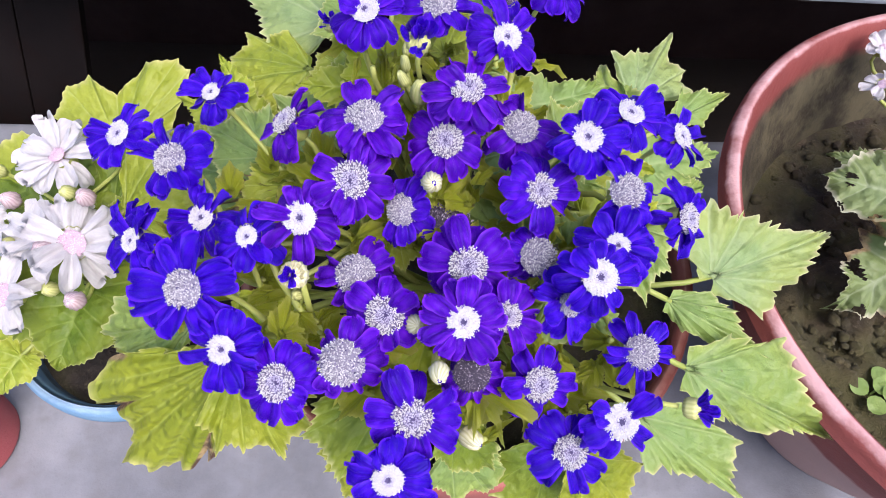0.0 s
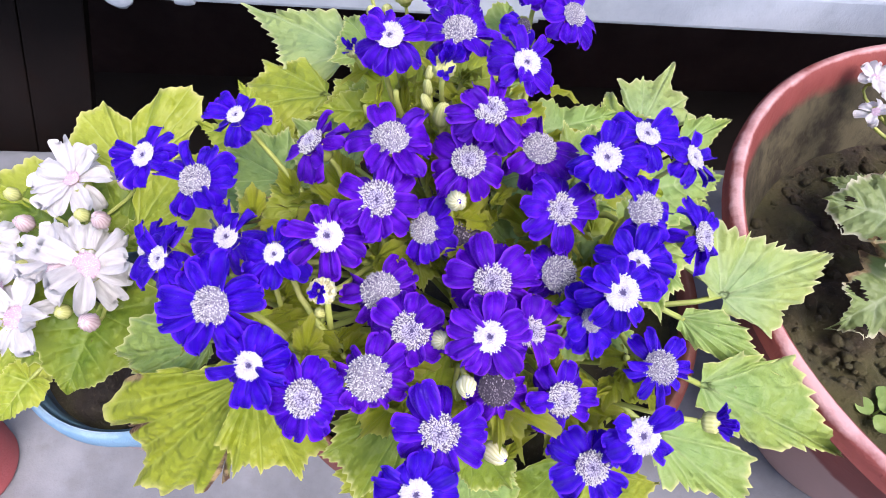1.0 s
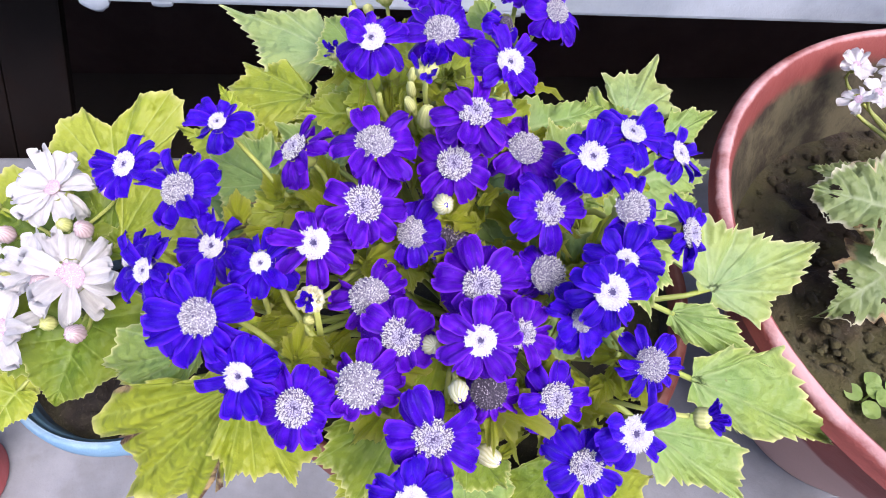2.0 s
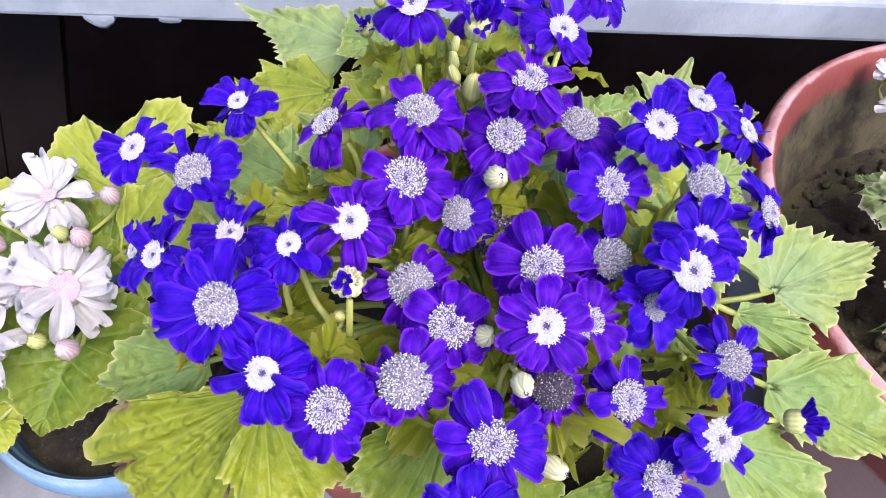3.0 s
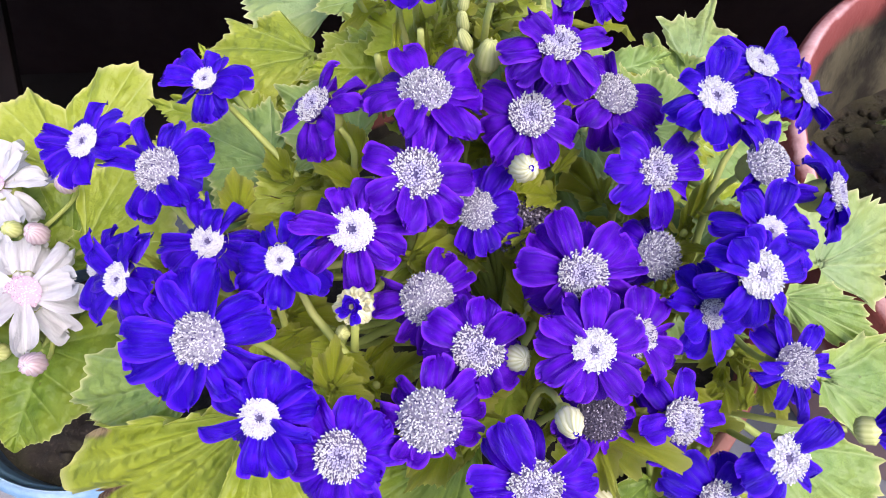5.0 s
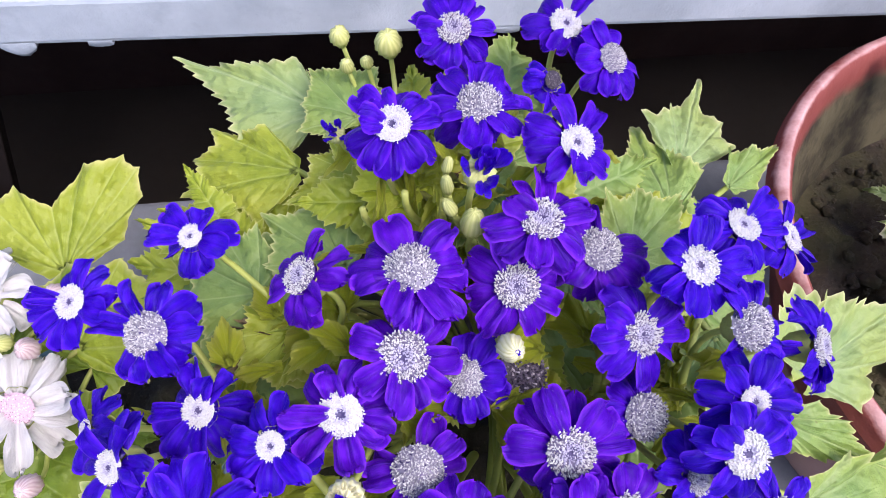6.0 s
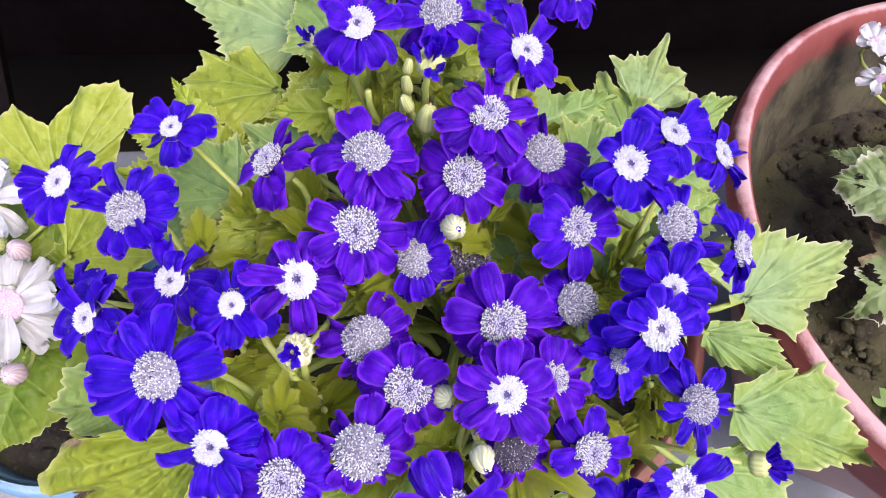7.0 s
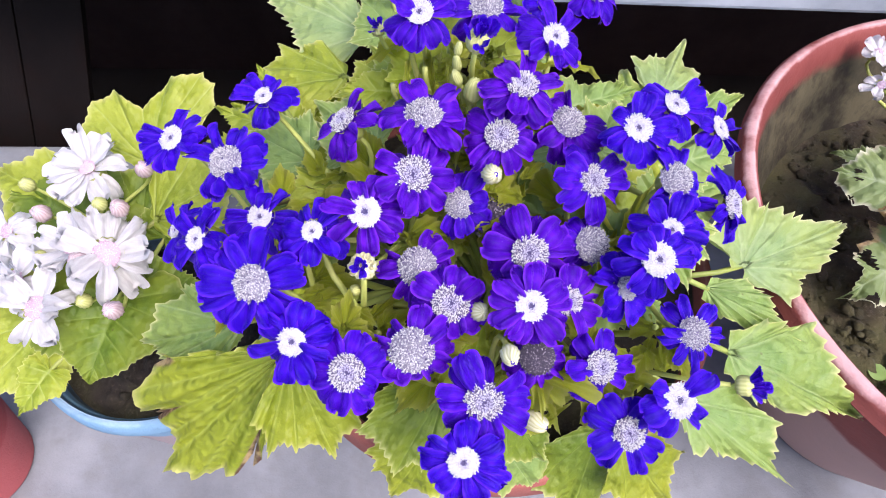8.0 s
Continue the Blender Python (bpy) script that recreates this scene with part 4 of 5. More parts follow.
# ---------------------------------------------------------------- the blue cineraria
CROWN = (0.018, 0.052, 0.122)
blue_plant = Plant(thing("cineraria_plant", CROWN, "bushy cineraria with deep blue-violet daisy flowers and toothed leaves", "flowering plant"),
                   ((-0.080, 0.020, 0.236), (-0.058, -0.010, 0.236), (-0.030, -0.022, 0.238), (0.002, -0.030, 0.236), (0.034, -0.030, 0.226), (0.060, -0.022, 0.222), (0.062, 0.012, 0.246), (0.036, 0.018, 0.250), (0.006, 0.020, 0.250), (-0.028, 0.024, 0.250), (-0.052, 0.044, 0.246), (0.002, 0.066, 0.262), (0.030, 0.085, 0.258), (-0.020, 0.085, 0.262)),
                   (0.0, -0.40, 0.92), 2.4)
for branch in blue_plant.nodes:
    blue_plant.stem((CROWN[0] + branch.x * 0.25, CROWN[1] + (branch.y - 0.05) * 0.25, CROWN[2] - 0.006), branch)

F = blue_plant.flower
# back row
F(-0.0242, 0.0720, 0.3327, 0.0262, 0.40, "young", "indigo", 12)
F(0.0005, 0.0813, 0.3278, 0.0300, 0.46, "old", "indigo", 12, spin=0.3)
F(0.0242, 0.0646, 0.3289, 0.0262, 0.40, "young", "indigo", 11, tilt=(0.2, 0))
F(0.0479, 0.1055, 0.3186, 0.0270, 0.40, "old", "indigo", 11, tilt=(0.3, -0.1))
F(0.0109, 0.0437, 0.3260, 0.0275, 0.46, "open", "violet", 11, tilt=(0.1, 0.42))
F(-0.0840, 0.0654, 0.2980, 0.0244, 0.32, "young", "blue", 10, tilt=(0, 0.2))
F(-0.0517, 0.0434, 0.3084, 0.0262, 0.42, "open", "violet", 11, tilt=(-0.55, 0.45))
F(-0.0227, 0.0377, 0.3181, 0.0315, 0.47, "old", "violet", 12, tilt=(0, 0.45))
F(0.0040, 0.0318, 0.3136, 0.0272, 0.46, "open", "violet", 11, tilt=(0, 0.05))
F(0.0306, 0.0435, 0.3081, 0.0282, 0.48, "old", "violet", 11, tilt=(0.1, 0.2))
F(0.0498, 0.0293, 0.3203, 0.0262, 0.42, "young", "blue", 11, tilt=(0, 0.15))
F(0.0651, 0.0397, 0.3211, 0.0244, 0.40, "young", "blue", 11, tilt=(0.1, 0.35))
F(0.0880, 0.0429, 0.3057, 0.0236, 0.42, "young", "blue", 11, tilt=(0.5, 0.2))
# right flank
F(0.0867, 0.0117, 0.3001, 0.0265, 0.43, "open", "blue", 13, tilt=(0.58, 0), narrow=0.2)
F(0.0639, 0.0159, 0.3095, 0.0262, 0.52, "old", "blue", 11, gaps=(1, 5, 6, 8), tilt=(0.1, 0.1))
F(0.0365, 0.0185, 0.3052, 0.0280, 0.44, "open", "indigo", 11, tilt=(0.15, 0))
F(0.0521, -0.0147, 0.3065, 0.0275, 0.44, "young", "blue", 12)
F(0.0593, -0.0025, 0.3055, 0.0265, 0.32, "young", "blue", 12)
F(0.0458, -0.0166, 0.2912, 0.0250, 0.35, "open", "blue", 10, tilt=(0.25, 0))
F(0.0718, -0.0273, 0.2766, 0.0268, 0.50, "old", "blue", 14, narrow=0.25)
F(0.0638, -0.0490, 0.2705, 0.0290, 0.45, "young", "blue", 9, gaps=(0, 2, 3, 7))
F(0.0492, -0.0559, 0.2562, 0.0300, 0.43, "open", "blue", 10)
F(0.0369, -0.0388, 0.2764, 0.0262, 0.48, "open", "indigo", 11, tilt=(0.25, 0))
F(0.0362, 0.0002, 0.2924, 0.0245, 0.56, "old", "indigo", 10, reflex=38, tilt=(0.15, 0))
F(0.0250, -0.0221, 0.2925, 0.0235, 0.44, "open", "violet", 10, tilt=(0.3, 0))
# middle
F(-0.0268, 0.0169, 0.3100, 0.0288, 0.49, "open", "violet", 10)
F(-0.0102, 0.0152, 0.2965, 0.0240, 0.50, "old", "indigo", 9, gaps=(3, 4, 5), tilt=(-0.2, 0))
F(0.0041, 0.0189, 0.2835, 0.0280, 0.78, "dead", "violet", 9, gaps=(0, 1, 2, 3, 4, 6, 7, 8), reflex=40)
F(0.0119, -0.0083, 0.3004, 0.0300, 0.44, "open", "violet", 12)
F(0.0103, -0.0277, 0.3001, 0.0268, 0.40, "young", "violet", 14)
F(-0.0143, -0.0215, 0.2905, 0.0272, 0.50, "open", "violet", 11)
F(-0.0252, -0.0056, 0.2877, 0.0290, 0.51, "old", "violet", 12, reflex=24, gaps=(3, 4))
F(-0.0430, 0.0065, 0.3034, 0.0292, 0.40, "young", "violet", 12)
F(-0.0273, -0.0364, 0.2865, 0.0275, 0.58, "old", "violet", 11, reflex=20, gaps=(3, 6))
F(0.0139, -0.0380, 0.2835, 0.0262, 0.50, "dead", "violet", 11, reflex=24, gaps=(2, 3, 4))
F(-0.0045, -0.0526, 0.2826, 0.0300, 0.45, "open", "indigo", 11)
F(-0.0115, -0.0696, 0.2763, 0.0275, 0.38, "young", "blue", 11)
# left flank
F(-0.1200, 0.0532, 0.2872, 0.0266, 0.39, "young", "blue", 11, tilt=(0, 0.1))
F(-0.0970, 0.0397, 0.2890, 0.0312, 0.46, "old", "blue", 11, gaps=(6,))
F(-0.1008, 0.0032, 0.2921, 0.0270, 0.33, "young", "blue", 12, tilt=(-0.25, 0.1))
F(-0.1160, 0.0190, 0.2740, 0.0230, 0.28, "young", "blue", 11, tilt=(-0.5, 0.2))
F(-0.0824, 0.0178, 0.2846, 0.0272, 0.37, "young", "blue", 12, tilt=(0, 0.15))
F(-0.0607, 0.0024, 0.2978, 0.0246, 0.32, "young", "blue", 12, tilt=(0, 0.1))
F(-0.0802, -0.0148, 0.2922, 0.0345, 0.42, "old", "blue", 12)
F(-0.0666, -0.0317, 0.2837, 0.0275, 0.37, "young", "blue", 11)
F(-0.0485, -0.0410, 0.2796, 0.0285, 0.46, "open", "indigo", 11)

B = blue_plant.bud
B(-0.0002, 0.0157, 0.3120, 0.0068, "cream", tilt=(0.2, -0.2), long=1.15, twist=0.5)
B(-0.0046, -0.0235, 0.2880, 0.0064, "cream", tilt=(0.3, 0))
B(0.0032, -0.0419, 0.2940, 0.0060, "cream", tilt=(0.1, -0.5), long=1.2, twist=0.5)
B(0.0145, -0.0540, 0.2660, 0.0066, "cream", tilt=(0.9, -0.4), long=1.35, twist=0.4)
B(-0.0431, -0.0121, 0.2990, 0.0088, "cream", long=0.8, tuft="blue", sleeve="cream", reach=0.92)
B(0.0890, -0.0440, 0.2700, 0.0070, "green", tilt=(1.4, 0.0), long=1.1, tuft="blue", reach=2.3)
B(-0.0055, 0.0490, 0.3400, 0.0075, "green", tilt=(0.1, 0.1), long=1.3, tuft="blue", reach=2.4)
F(-0.0011, 0.1192, 0.3220, 0.0270, 0.42, "open", "indigo", 11)
F(0.0348, 0.1187, 0.3220, 0.0260, 0.42, "young", "indigo", 11)
F(0.0271, 0.0984, 0.3180, 0.0200, 0.30, "dead", "blue", 8, gaps=(0, 1), reflex=30, tilt=(0.3, -0.4))
B(-0.0213, 0.1278, 0.3100, 0.0090, "green", long=1.0)
B(-0.0377, 0.1438, 0.3000, 0.0070, "green", long=1.0)
B(-0.0359, 0.1341, 0.2950, 0.0050, "green")
B(-0.0288, 0.1322, 0.2980, 0.0045, "green")
B(-0.0480, -0.0050, 0.2700, 0.0042, "green")
B(-0.0400, 0.0880, 0.3120, 0.0055, "green", tuft="blue", reach=1.9)

ROOT = (0.018, 0.050, 0.135)
# leaves of the front and left
leaf(blue_plant.ob, (-0.078, -0.016, 0.236), (-0.145, -0.041, 0.160), (0.25, -0.5, 1), root=ROOT, label="yellowing leaf with a torn, scorched brown edge", kind="olive", star=((-26, 0.62), (-21, 0.82), (-9, 0.91), (6, 0.82), (13, 0.92), (25, 0.78), (35, 0.67)), burn=((-22, 4, 1.25), (13, 2, 0.8), (-2, 2, 0.4), (33, 3, 0.6)), pucker=0.8, pleat=0.75, folds=40, ribs=8, sinus=0.07, peak=1.0)
leaf(blue_plant.ob, (-0.075, -0.018, 0.240), (-0.060, -0.048, 0.205), (0.05, -0.5, 1), root=ROOT, kind="olive", star=((-58, 0.50), (-40, 0.72), (-20, 0.95), (17, 0.88), (32, 0.97), (50, 0.66)), sinus=0.13, pucker=0.8, pleat=0.40, folds=17, ribs=6)
leaf(blue_plant.ob, (-0.101, 0.004, 0.224), (-0.152, 0.007, 0.198), (0.1, -0.5, 1), root=ROOT, kind="pale", star=((-52, 0.40), (-35, 0.52), (-13, 0.78), (20, 0.83), (42, 0.58), (66, 0.40)), sinus=0.08, pleat=0.5, folds=22)
leaf(blue_plant.ob, (-0.013, -0.029, 0.242), (-0.033, -0.059, 0.222), (0, -0.45, 1), root=ROOT, kind="green", star=((-32, 0.70), (-13, 0.93), (30, 1.04), (46, 0.80), (74, 0.48)), sinus=0.12, ribs=6)
leaf(blue_plant.ob, (-0.019, -0.043, 0.206), (-0.036, -0.058, 0.174), (0, -0.6, 1), root=ROOT, kind="olive", star=((-60, 0.55), (-34, 0.82), (22, 0.95), (40, 0.84), (66, 0.55)), sinus=0.14, pucker=1.2)
leaf(blue_plant.ob, (0.009, -0.041, 0.240), (0.027, -0.054, 0.212), (0, -0.6, 1), root=ROOT, kind="green", star=((-54, 0.34), (-17, 0.78), (28, 0.76), (60, 0.50)), sinus=0.10, teeth=0.05)
leaf(blue_plant.ob, (0.010, -0.042, 0.204), (0.028, -0.056, 0.174), (0, -0.6, 1), root=ROOT, kind="pale", star=((-50, 0.60), (-20, 1.02), (24, 0.90), (60, 0.66)), sinus=0.12, teeth=0.05)
leaf(blue_plant.ob, (0.056, -0.036, 0.196), (0.050, -0.066, 0.150), (0, -0.6, 1), root=ROOT, kind="green", star=((-66, 0.50), (-34, 0.80), (30, 0.82), (62, 0.55)), sinus=0.14)
leaf(blue_plant.ob, (0.063, -0.043, 0.202), (0.094, -0.062, 0.164), (0, -0.6, 1), root=ROOT, kind="olive", star=((-52, 0.40), (-30, 0.80), (24, 0.80), (48, 0.56)), sinus=0.14)
# leaves of the right
leaf(blue_plant.ob, (0.081, -0.037, 0.236), (0.129, -0.062, 0.206), (0.1, -0.5, 1), root=ROOT, kind="pale", star=((-49, 0.47), (-22, 0.78), (14, 0.55), (45, 0.37)), sinus=0.17, teeth=0.065, pucker=0.7, droop=0.05)
leaf(blue_plant.ob, (0.099, -0.021, 0.246), (0.175, -0.037, 0.206), (0.1, -0.5, 1), root=ROOT, kind="pale", star=((-54, 0.28), (-33, 0.62), (16, 0.52), (40, 0.27)), sinus=0.17, teeth=0.060, pucker=0.7, droop=0.05)
leaf(blue_plant.ob, (0.095, 0.006, 0.250), (0.136, -0.011, 0.236), (0.1, -0.8, 1), root=ROOT, kind="pale", star=((-40, 0.40), (-20, 0.60), (17, 0.53), (35, 0.32)), sinus=0.13, fold=0.5, teeth=0.065, pucker=0.7, droop=0.05)
leaf(blue_plant.ob, (0.120, 0.022, 0.240), (0.185, 0.051, 0.230), (0.1, -0.6, 1), root=ROOT, kind="mint", star=((-130, 0.42), (-76, 0.46), (-39, 0.48), (19, 0.68), (51, 0.45)), sinus=0.15, fold=0.30, teeth=0.060, pucker=0.7, droop=0.05)
# leaves behind
leaf(blue_plant.ob, (0.094, 0.108, 0.252), (0.122, 0.159, 0.250), (0, -0.5, 1), root=ROOT, kind="mint", star=((-42, 0.58), (-15, 0.66), (20, 0.77), (38, 0.66)), sinus=0.16, pucker=0.7)
leaf(blue_plant.ob, (0.112, 0.098, 0.252), (0.145, 0.120, 0.250), (0.1, -0.4, 1), root=ROOT, kind="pale", star=((-40, 0.52), (-15, 0.70), (32, 0.45)), sinus=0.16)
leaf(blue_plant.ob, (0.083, 0.085, 0.256), (0.082, 0.131, 0.254), (0, -0.4, 1), root=ROOT, kind="pale", star=((-53, 0.70), (14, 0.95), (46, 0.67)), sinus=0.17)
leaf(blue_plant.ob, (-0.048, 0.140, 0.268), (-0.103, 0.173, 0.267), (0.0, -0.5, 1), root=ROOT, kind="mint", star=((-74, 0.40), (-45, 0.55), (14, 0.57), (41, 0.40)), sinus=0.12, teeth=0.055, pucker=0.7)
leaf(blue_plant.ob, (-0.057, 0.113, 0.264), (-0.091, 0.140, 0.260), (0.0, -0.5, 1), root=ROOT, kind="yellow", star=((-80, 0.60), (-34, 1.22), (-16, 1.18), (24, 0.62)), sinus=0.17)
leaf(blue_plant.ob, (-0.033, 0.101, 0.272), (-0.060, 0.095, 0.270), (0.0, -0.5, 1), root=ROOT, kind="yellow", star=((-60, 0.70), (-20, 0.98), (42, 0.80), (80, 0.60)), sinus=0.17)
leaf(blue_plant.ob, (0.018, 0.112, 0.288), (0.030, 0.158, 0.286), (0.0, -0.5, 1), 0.7, ROOT, kind="pale")
leaf(blue_plant.ob, (-0.012, 0.112, 0.280), (-0.012, 0.146, 0.284), (0.0, -0.5, 1), 0.7, ROOT, kind="yellow")
# leaves in the middle, between the stalks
leaf(blue_plant.ob, (-0.050, 0.054, 0.256), (-0.096, 0.066, 0.244), (0.0, -0.4, 1), 0.9, ROOT, kind="yellow")
leaf(blue_plant.ob, (-0.060, 0.062, 0.240), (-0.122, 0.082, 0.232), (0.0, -0.4, 1), 0.9, ROOT, kind="pale")
leaf(blue_plant.ob, (0.026, 0.030, 0.262), (0.046, 0.052, 0.262), (0.0, -0.4, 1), 0.9, ROOT, kind="pale")
leaf(blue_plant.ob, (0.014, 0.034, 0.262), (0.022, 0.010, 0.262), (0.0, -0.4, 1), 0.9, ROOT, kind="yellow")
leaf(blue_plant.ob, (0.054, 0.022, 0.258), (0.088, 0.018, 0.262), (0.1, -0.4, 1), 0.9, ROOT, kind="pale")
leaf(blue_plant.ob, (0.046, 0.004, 0.250), (0.078, -0.008, 0.252), (0.1, -0.4, 1), 0.9, ROOT, kind="pale")
leaf(blue_plant.ob, (0.030, 0.072, 0.252), (0.074, 0.056, 0.256), (0, -0.35, 1), 0.95, ROOT, kind="pale", full=0.6, wedge=0.45)
leaf(blue_plant.ob, (0.052, 0.086, 0.250), (0.100, 0.070, 0.250), (0, -0.35, 1), 0.95, ROOT, kind="yellow", full=0.6, wedge=0.45)
leaf(blue_plant.ob, (-0.070, 0.050, 0.236), (-0.104, 0.016, 0.230), (0, -0.35, 1), 0.95, ROOT, kind="pale", full=0.6, wedge=0.45)
leaf(blue_plant.ob, (0.004, 0.080, 0.250), (0.010, 0.112, 0.256), (0, -0.35, 1), 0.95, ROOT, kind="yellow", full=0.5)
leaf(blue_plant.ob, (-0.078, 0.082, 0.236), (-0.130, 0.100, 0.230), (0, -0.4, 1), 0.95, ROOT, kind="yellow", full=0.4)
leaf(blue_plant.ob, (-0.066, 0.096, 0.244), (-0.116, 0.116, 0.242), (0, -0.4, 1), 0.90, ROOT, kind="yellow", full=0.3)
leaf(blue_plant.ob, (-0.060, 0.074, 0.244), (-0.092, 0.060, 0.240), (0, -0.4, 1), 0.90, ROOT, kind="pale", full=0.4)
leaf(blue_plant.ob, (0.066, 0.052, 0.242), (0.112, 0.048, 0.236), (0, -0.4, 1), 0.85, ROOT, kind="yellow", full=0.4)
leaf(blue_plant.ob, (0.090, 0.074, 0.246), (0.138, 0.090, 0.240), (0, -0.4, 1), 0.85, ROOT, kind="pale", full=0.3)
leaf(blue_plant.ob, (0.088, 0.052, 0.242), (0.130, 0.074, 0.236), (0, -0.4, 1), 0.85, ROOT, kind="pale", full=0.3)
leaf(blue_plant.ob, (-0.0236, 0.0831, 0.282), (-0.0575, 0.0846, 0.284), (0, -0.5, 1), 0.95, ROOT, kind="yellow", full=0.35, lobes=0.24)
leaf(blue_plant.ob, (-0.0812, 0.0876, 0.248), (-0.1209, 0.1065, 0.25), (0, -0.5, 1), 0.80, ROOT, kind="yellow", full=0.30, lobes=0.24)
leaf(blue_plant.ob, (0.0291, 0.0875, 0.27), (0.0249, 0.1208, 0.274), (0, -0.5, 1), 0.90, ROOT, kind="yellow", full=0.35, lobes=0.24)
leaf(blue_plant.ob, (0.04, 0.0881, 0.268), (0.0796, 0.1033, 0.268), (0, -0.5, 1), 0.75, ROOT, kind="pale", full=0.25, lobes=0.24)
leaf(blue_plant.ob, (-0.0503, 0.0855, 0.262), (-0.0392, 0.1102, 0.262), (0, -0.5, 1), 0.90, ROOT, kind="yellow", full=0.40, lobes=0.24)
leaf(blue_plant.ob, (-0.0863, 0.0962, 0.262), (-0.0991, 0.1188, 0.266), (0, -0.5, 1), 0.70, ROOT, kind="yellow", full=0.20, lobes=0.24)
# leaves just under the flowers
MAPLE = ((-95, 0.50), (-62, 0.78), (-30, 0.82), (30, 0.86), (60, 0.76), (96, 0.48))
leaf(blue_plant.ob, (0.032, 0.058, 0.276), (0.016, 0.036, 0.276), (0.0, -0.5, 1), root=ROOT, kind="pale", star=MAPLE, sinus=0.18)
leaf(blue_plant.ob, (0.052, 0.058, 0.276), (0.076, 0.078, 0.280), (0.0, -0.5, 1), root=ROOT, kind="pale", star=MAPLE, sinus=0.18)
leaf(blue_plant.ob, (-0.042, 0.066, 0.270), (-0.068, 0.088, 0.272), (0.0, -0.5, 1), root=ROOT, kind="pale", star=MAPLE, sinus=0.15)
leaf(blue_plant.ob, (-0.072, 0.066, 0.258), (-0.100, 0.084, 0.258), (0.0, -0.5, 1), root=ROOT, kind="pale", star=MAPLE, sinus=0.15)
leaf(blue_plant.ob, (0.016, 0.094, 0.284), (0.020, 0.124, 0.288), (0.0, -0.5, 1), root=ROOT, kind="pale", star=MAPLE, sinus=0.18)
leaf(blue_plant.ob, (-0.026, 0.086, 0.282), (-0.044, 0.110, 0.284), (0.0, -0.5, 1), root=ROOT, kind="yellow", star=MAPLE, sinus=0.18)
leaf(blue_plant.ob, (-0.058, 0.052, 0.258), (-0.080, 0.036, 0.256), (0.0, -0.5, 1), root=ROOT, kind="yellow", star=MAPLE, sinus=0.16)
leaf(blue_plant.ob, (-0.034, 0.122, 0.282), (-0.050, 0.146, 0.284), (0.0, -0.5, 1), root=ROOT, kind="pale", star=MAPLE, sinus=0.16)
leaf(blue_plant.ob, (0.076, 0.030, 0.268), (0.082, 0.000, 0.262), (0.1, -0.5, 1), root=ROOT, kind="pale", star=MAPLE, sinus=0.16)
leaf(blue_plant.ob, (-0.075, 0.003, 0.250), (-0.053, -0.020, 0.242), (0.0, -0.4, 1), root=ROOT, kind="lime", star=((-62, 0.45), (-50, 0.82), (-38, 1.02), (-18, 0.84), (19, 0.76), (46, 0.52)), sinus=0.13, ribs=5)
leaf(blue_plant.ob, (0.000, -0.013, 0.258), (-0.022, -0.037, 0.246), (0.0, -0.4, 1), root=ROOT, kind="lime", star=((-86, 0.34), (-23, 0.76), (23, 1.00), (42, 0.62), (70, 0.40)), sinus=0.16, ribs=5)
leaf(blue_plant.ob, (-0.014, 0.030, 0.262), (-0.038, 0.016, 0.256), (0.0, -0.4, 1), root=ROOT, kind="yellow", star=((-99, 0.60), (-70, 0.66), (-30, 0.70), (41, 0.69), (70, 0.50)), sinus=0.15, ribs=5)
leaf(blue_plant.ob, (-0.016, 0.078, 0.294), (-0.038, 0.094, 0.298), (0.0, -0.5, 1), root=ROOT, kind="lime", star=MAPLE, sinus=0.20, ribs=5)
leaf(blue_plant.ob, (-0.012, 0.084, 0.290), (-0.022, 0.056, 0.292), (0.0, -0.5, 1), root=ROOT, kind="lime", star=MAPLE, sinus=0.22, ribs=5)
leaf(blue_plant.ob, (0.004, 0.078, 0.292), (0.018, 0.052, 0.296), (0.0, -0.5, 1), root=ROOT, kind="pale", star=MAPLE, sinus=0.18, ribs=5)
leaf(blue_plant.ob, (0.004, 0.092, 0.294), (0.012, 0.120, 0.298), (0.0, -0.5, 1), root=ROOT, kind="yellow", star=MAPLE, sinus=0.18, ribs=5)
# a withered leaf, side stems and bracts
fill_rng = random.Random(77)
leaf(blue_plant.ob, (-0.064, 0.050, 0.256), (-0.094, 0.046, 0.246), (0, -0.4, 1), root=ROOT, label="withered dry brown leaf", kind="yellow", star=((-50, 0.50), (-22, 0.85), (26, 0.80), (55, 0.45)), wave=0.12, pucker=2.0, burn=((0, 90, 2.2),))
for i in range(30):
    nd = blue_plant.nodes[i % len(blue_plant.nodes)]
    off = Vector((fill_rng.uniform(-0.020, 0.020), fill_rng.uniform(-0.020, 0.020), fill_rng.uniform(0.004, 0.034)))
    if (nd + off - Vector((-0.049, 0.004, nd.z + off.z))).length < 0.020:
        continue
    blue_plant.stem((CROWN[0] + 0.3 * nd.x, CROWN[1] + 0.3 * (nd.y - 0.05), CROWN[2]), nd + off, 0.0024, 0.0011)
    for turn in (0, 150):
        blue_plant.bract(*(nd + off - Vector((0, 0, 0.002))), fill_rng.uniform(0.014, 0.024), turn + fill_rng.uniform(0, 180), fill_rng.uniform(10, 45))
for i in range(18):
    blue_plant.bract(-0.010 + fill_rng.uniform(-0.020, 0.022), 0.066 + fill_rng.uniform(-0.010, 0.040), 0.292 + fill_rng.uniform(-0.020, 0.014), fill_rng.uniform(0.010, 0.020), fill_rng.uniform(0, 360), fill_rng.uniform(15, 70))
B(-0.0050, 0.0500, 0.3170, 0.0066, "green", tilt=(0.1, 0.45), long=1.4)
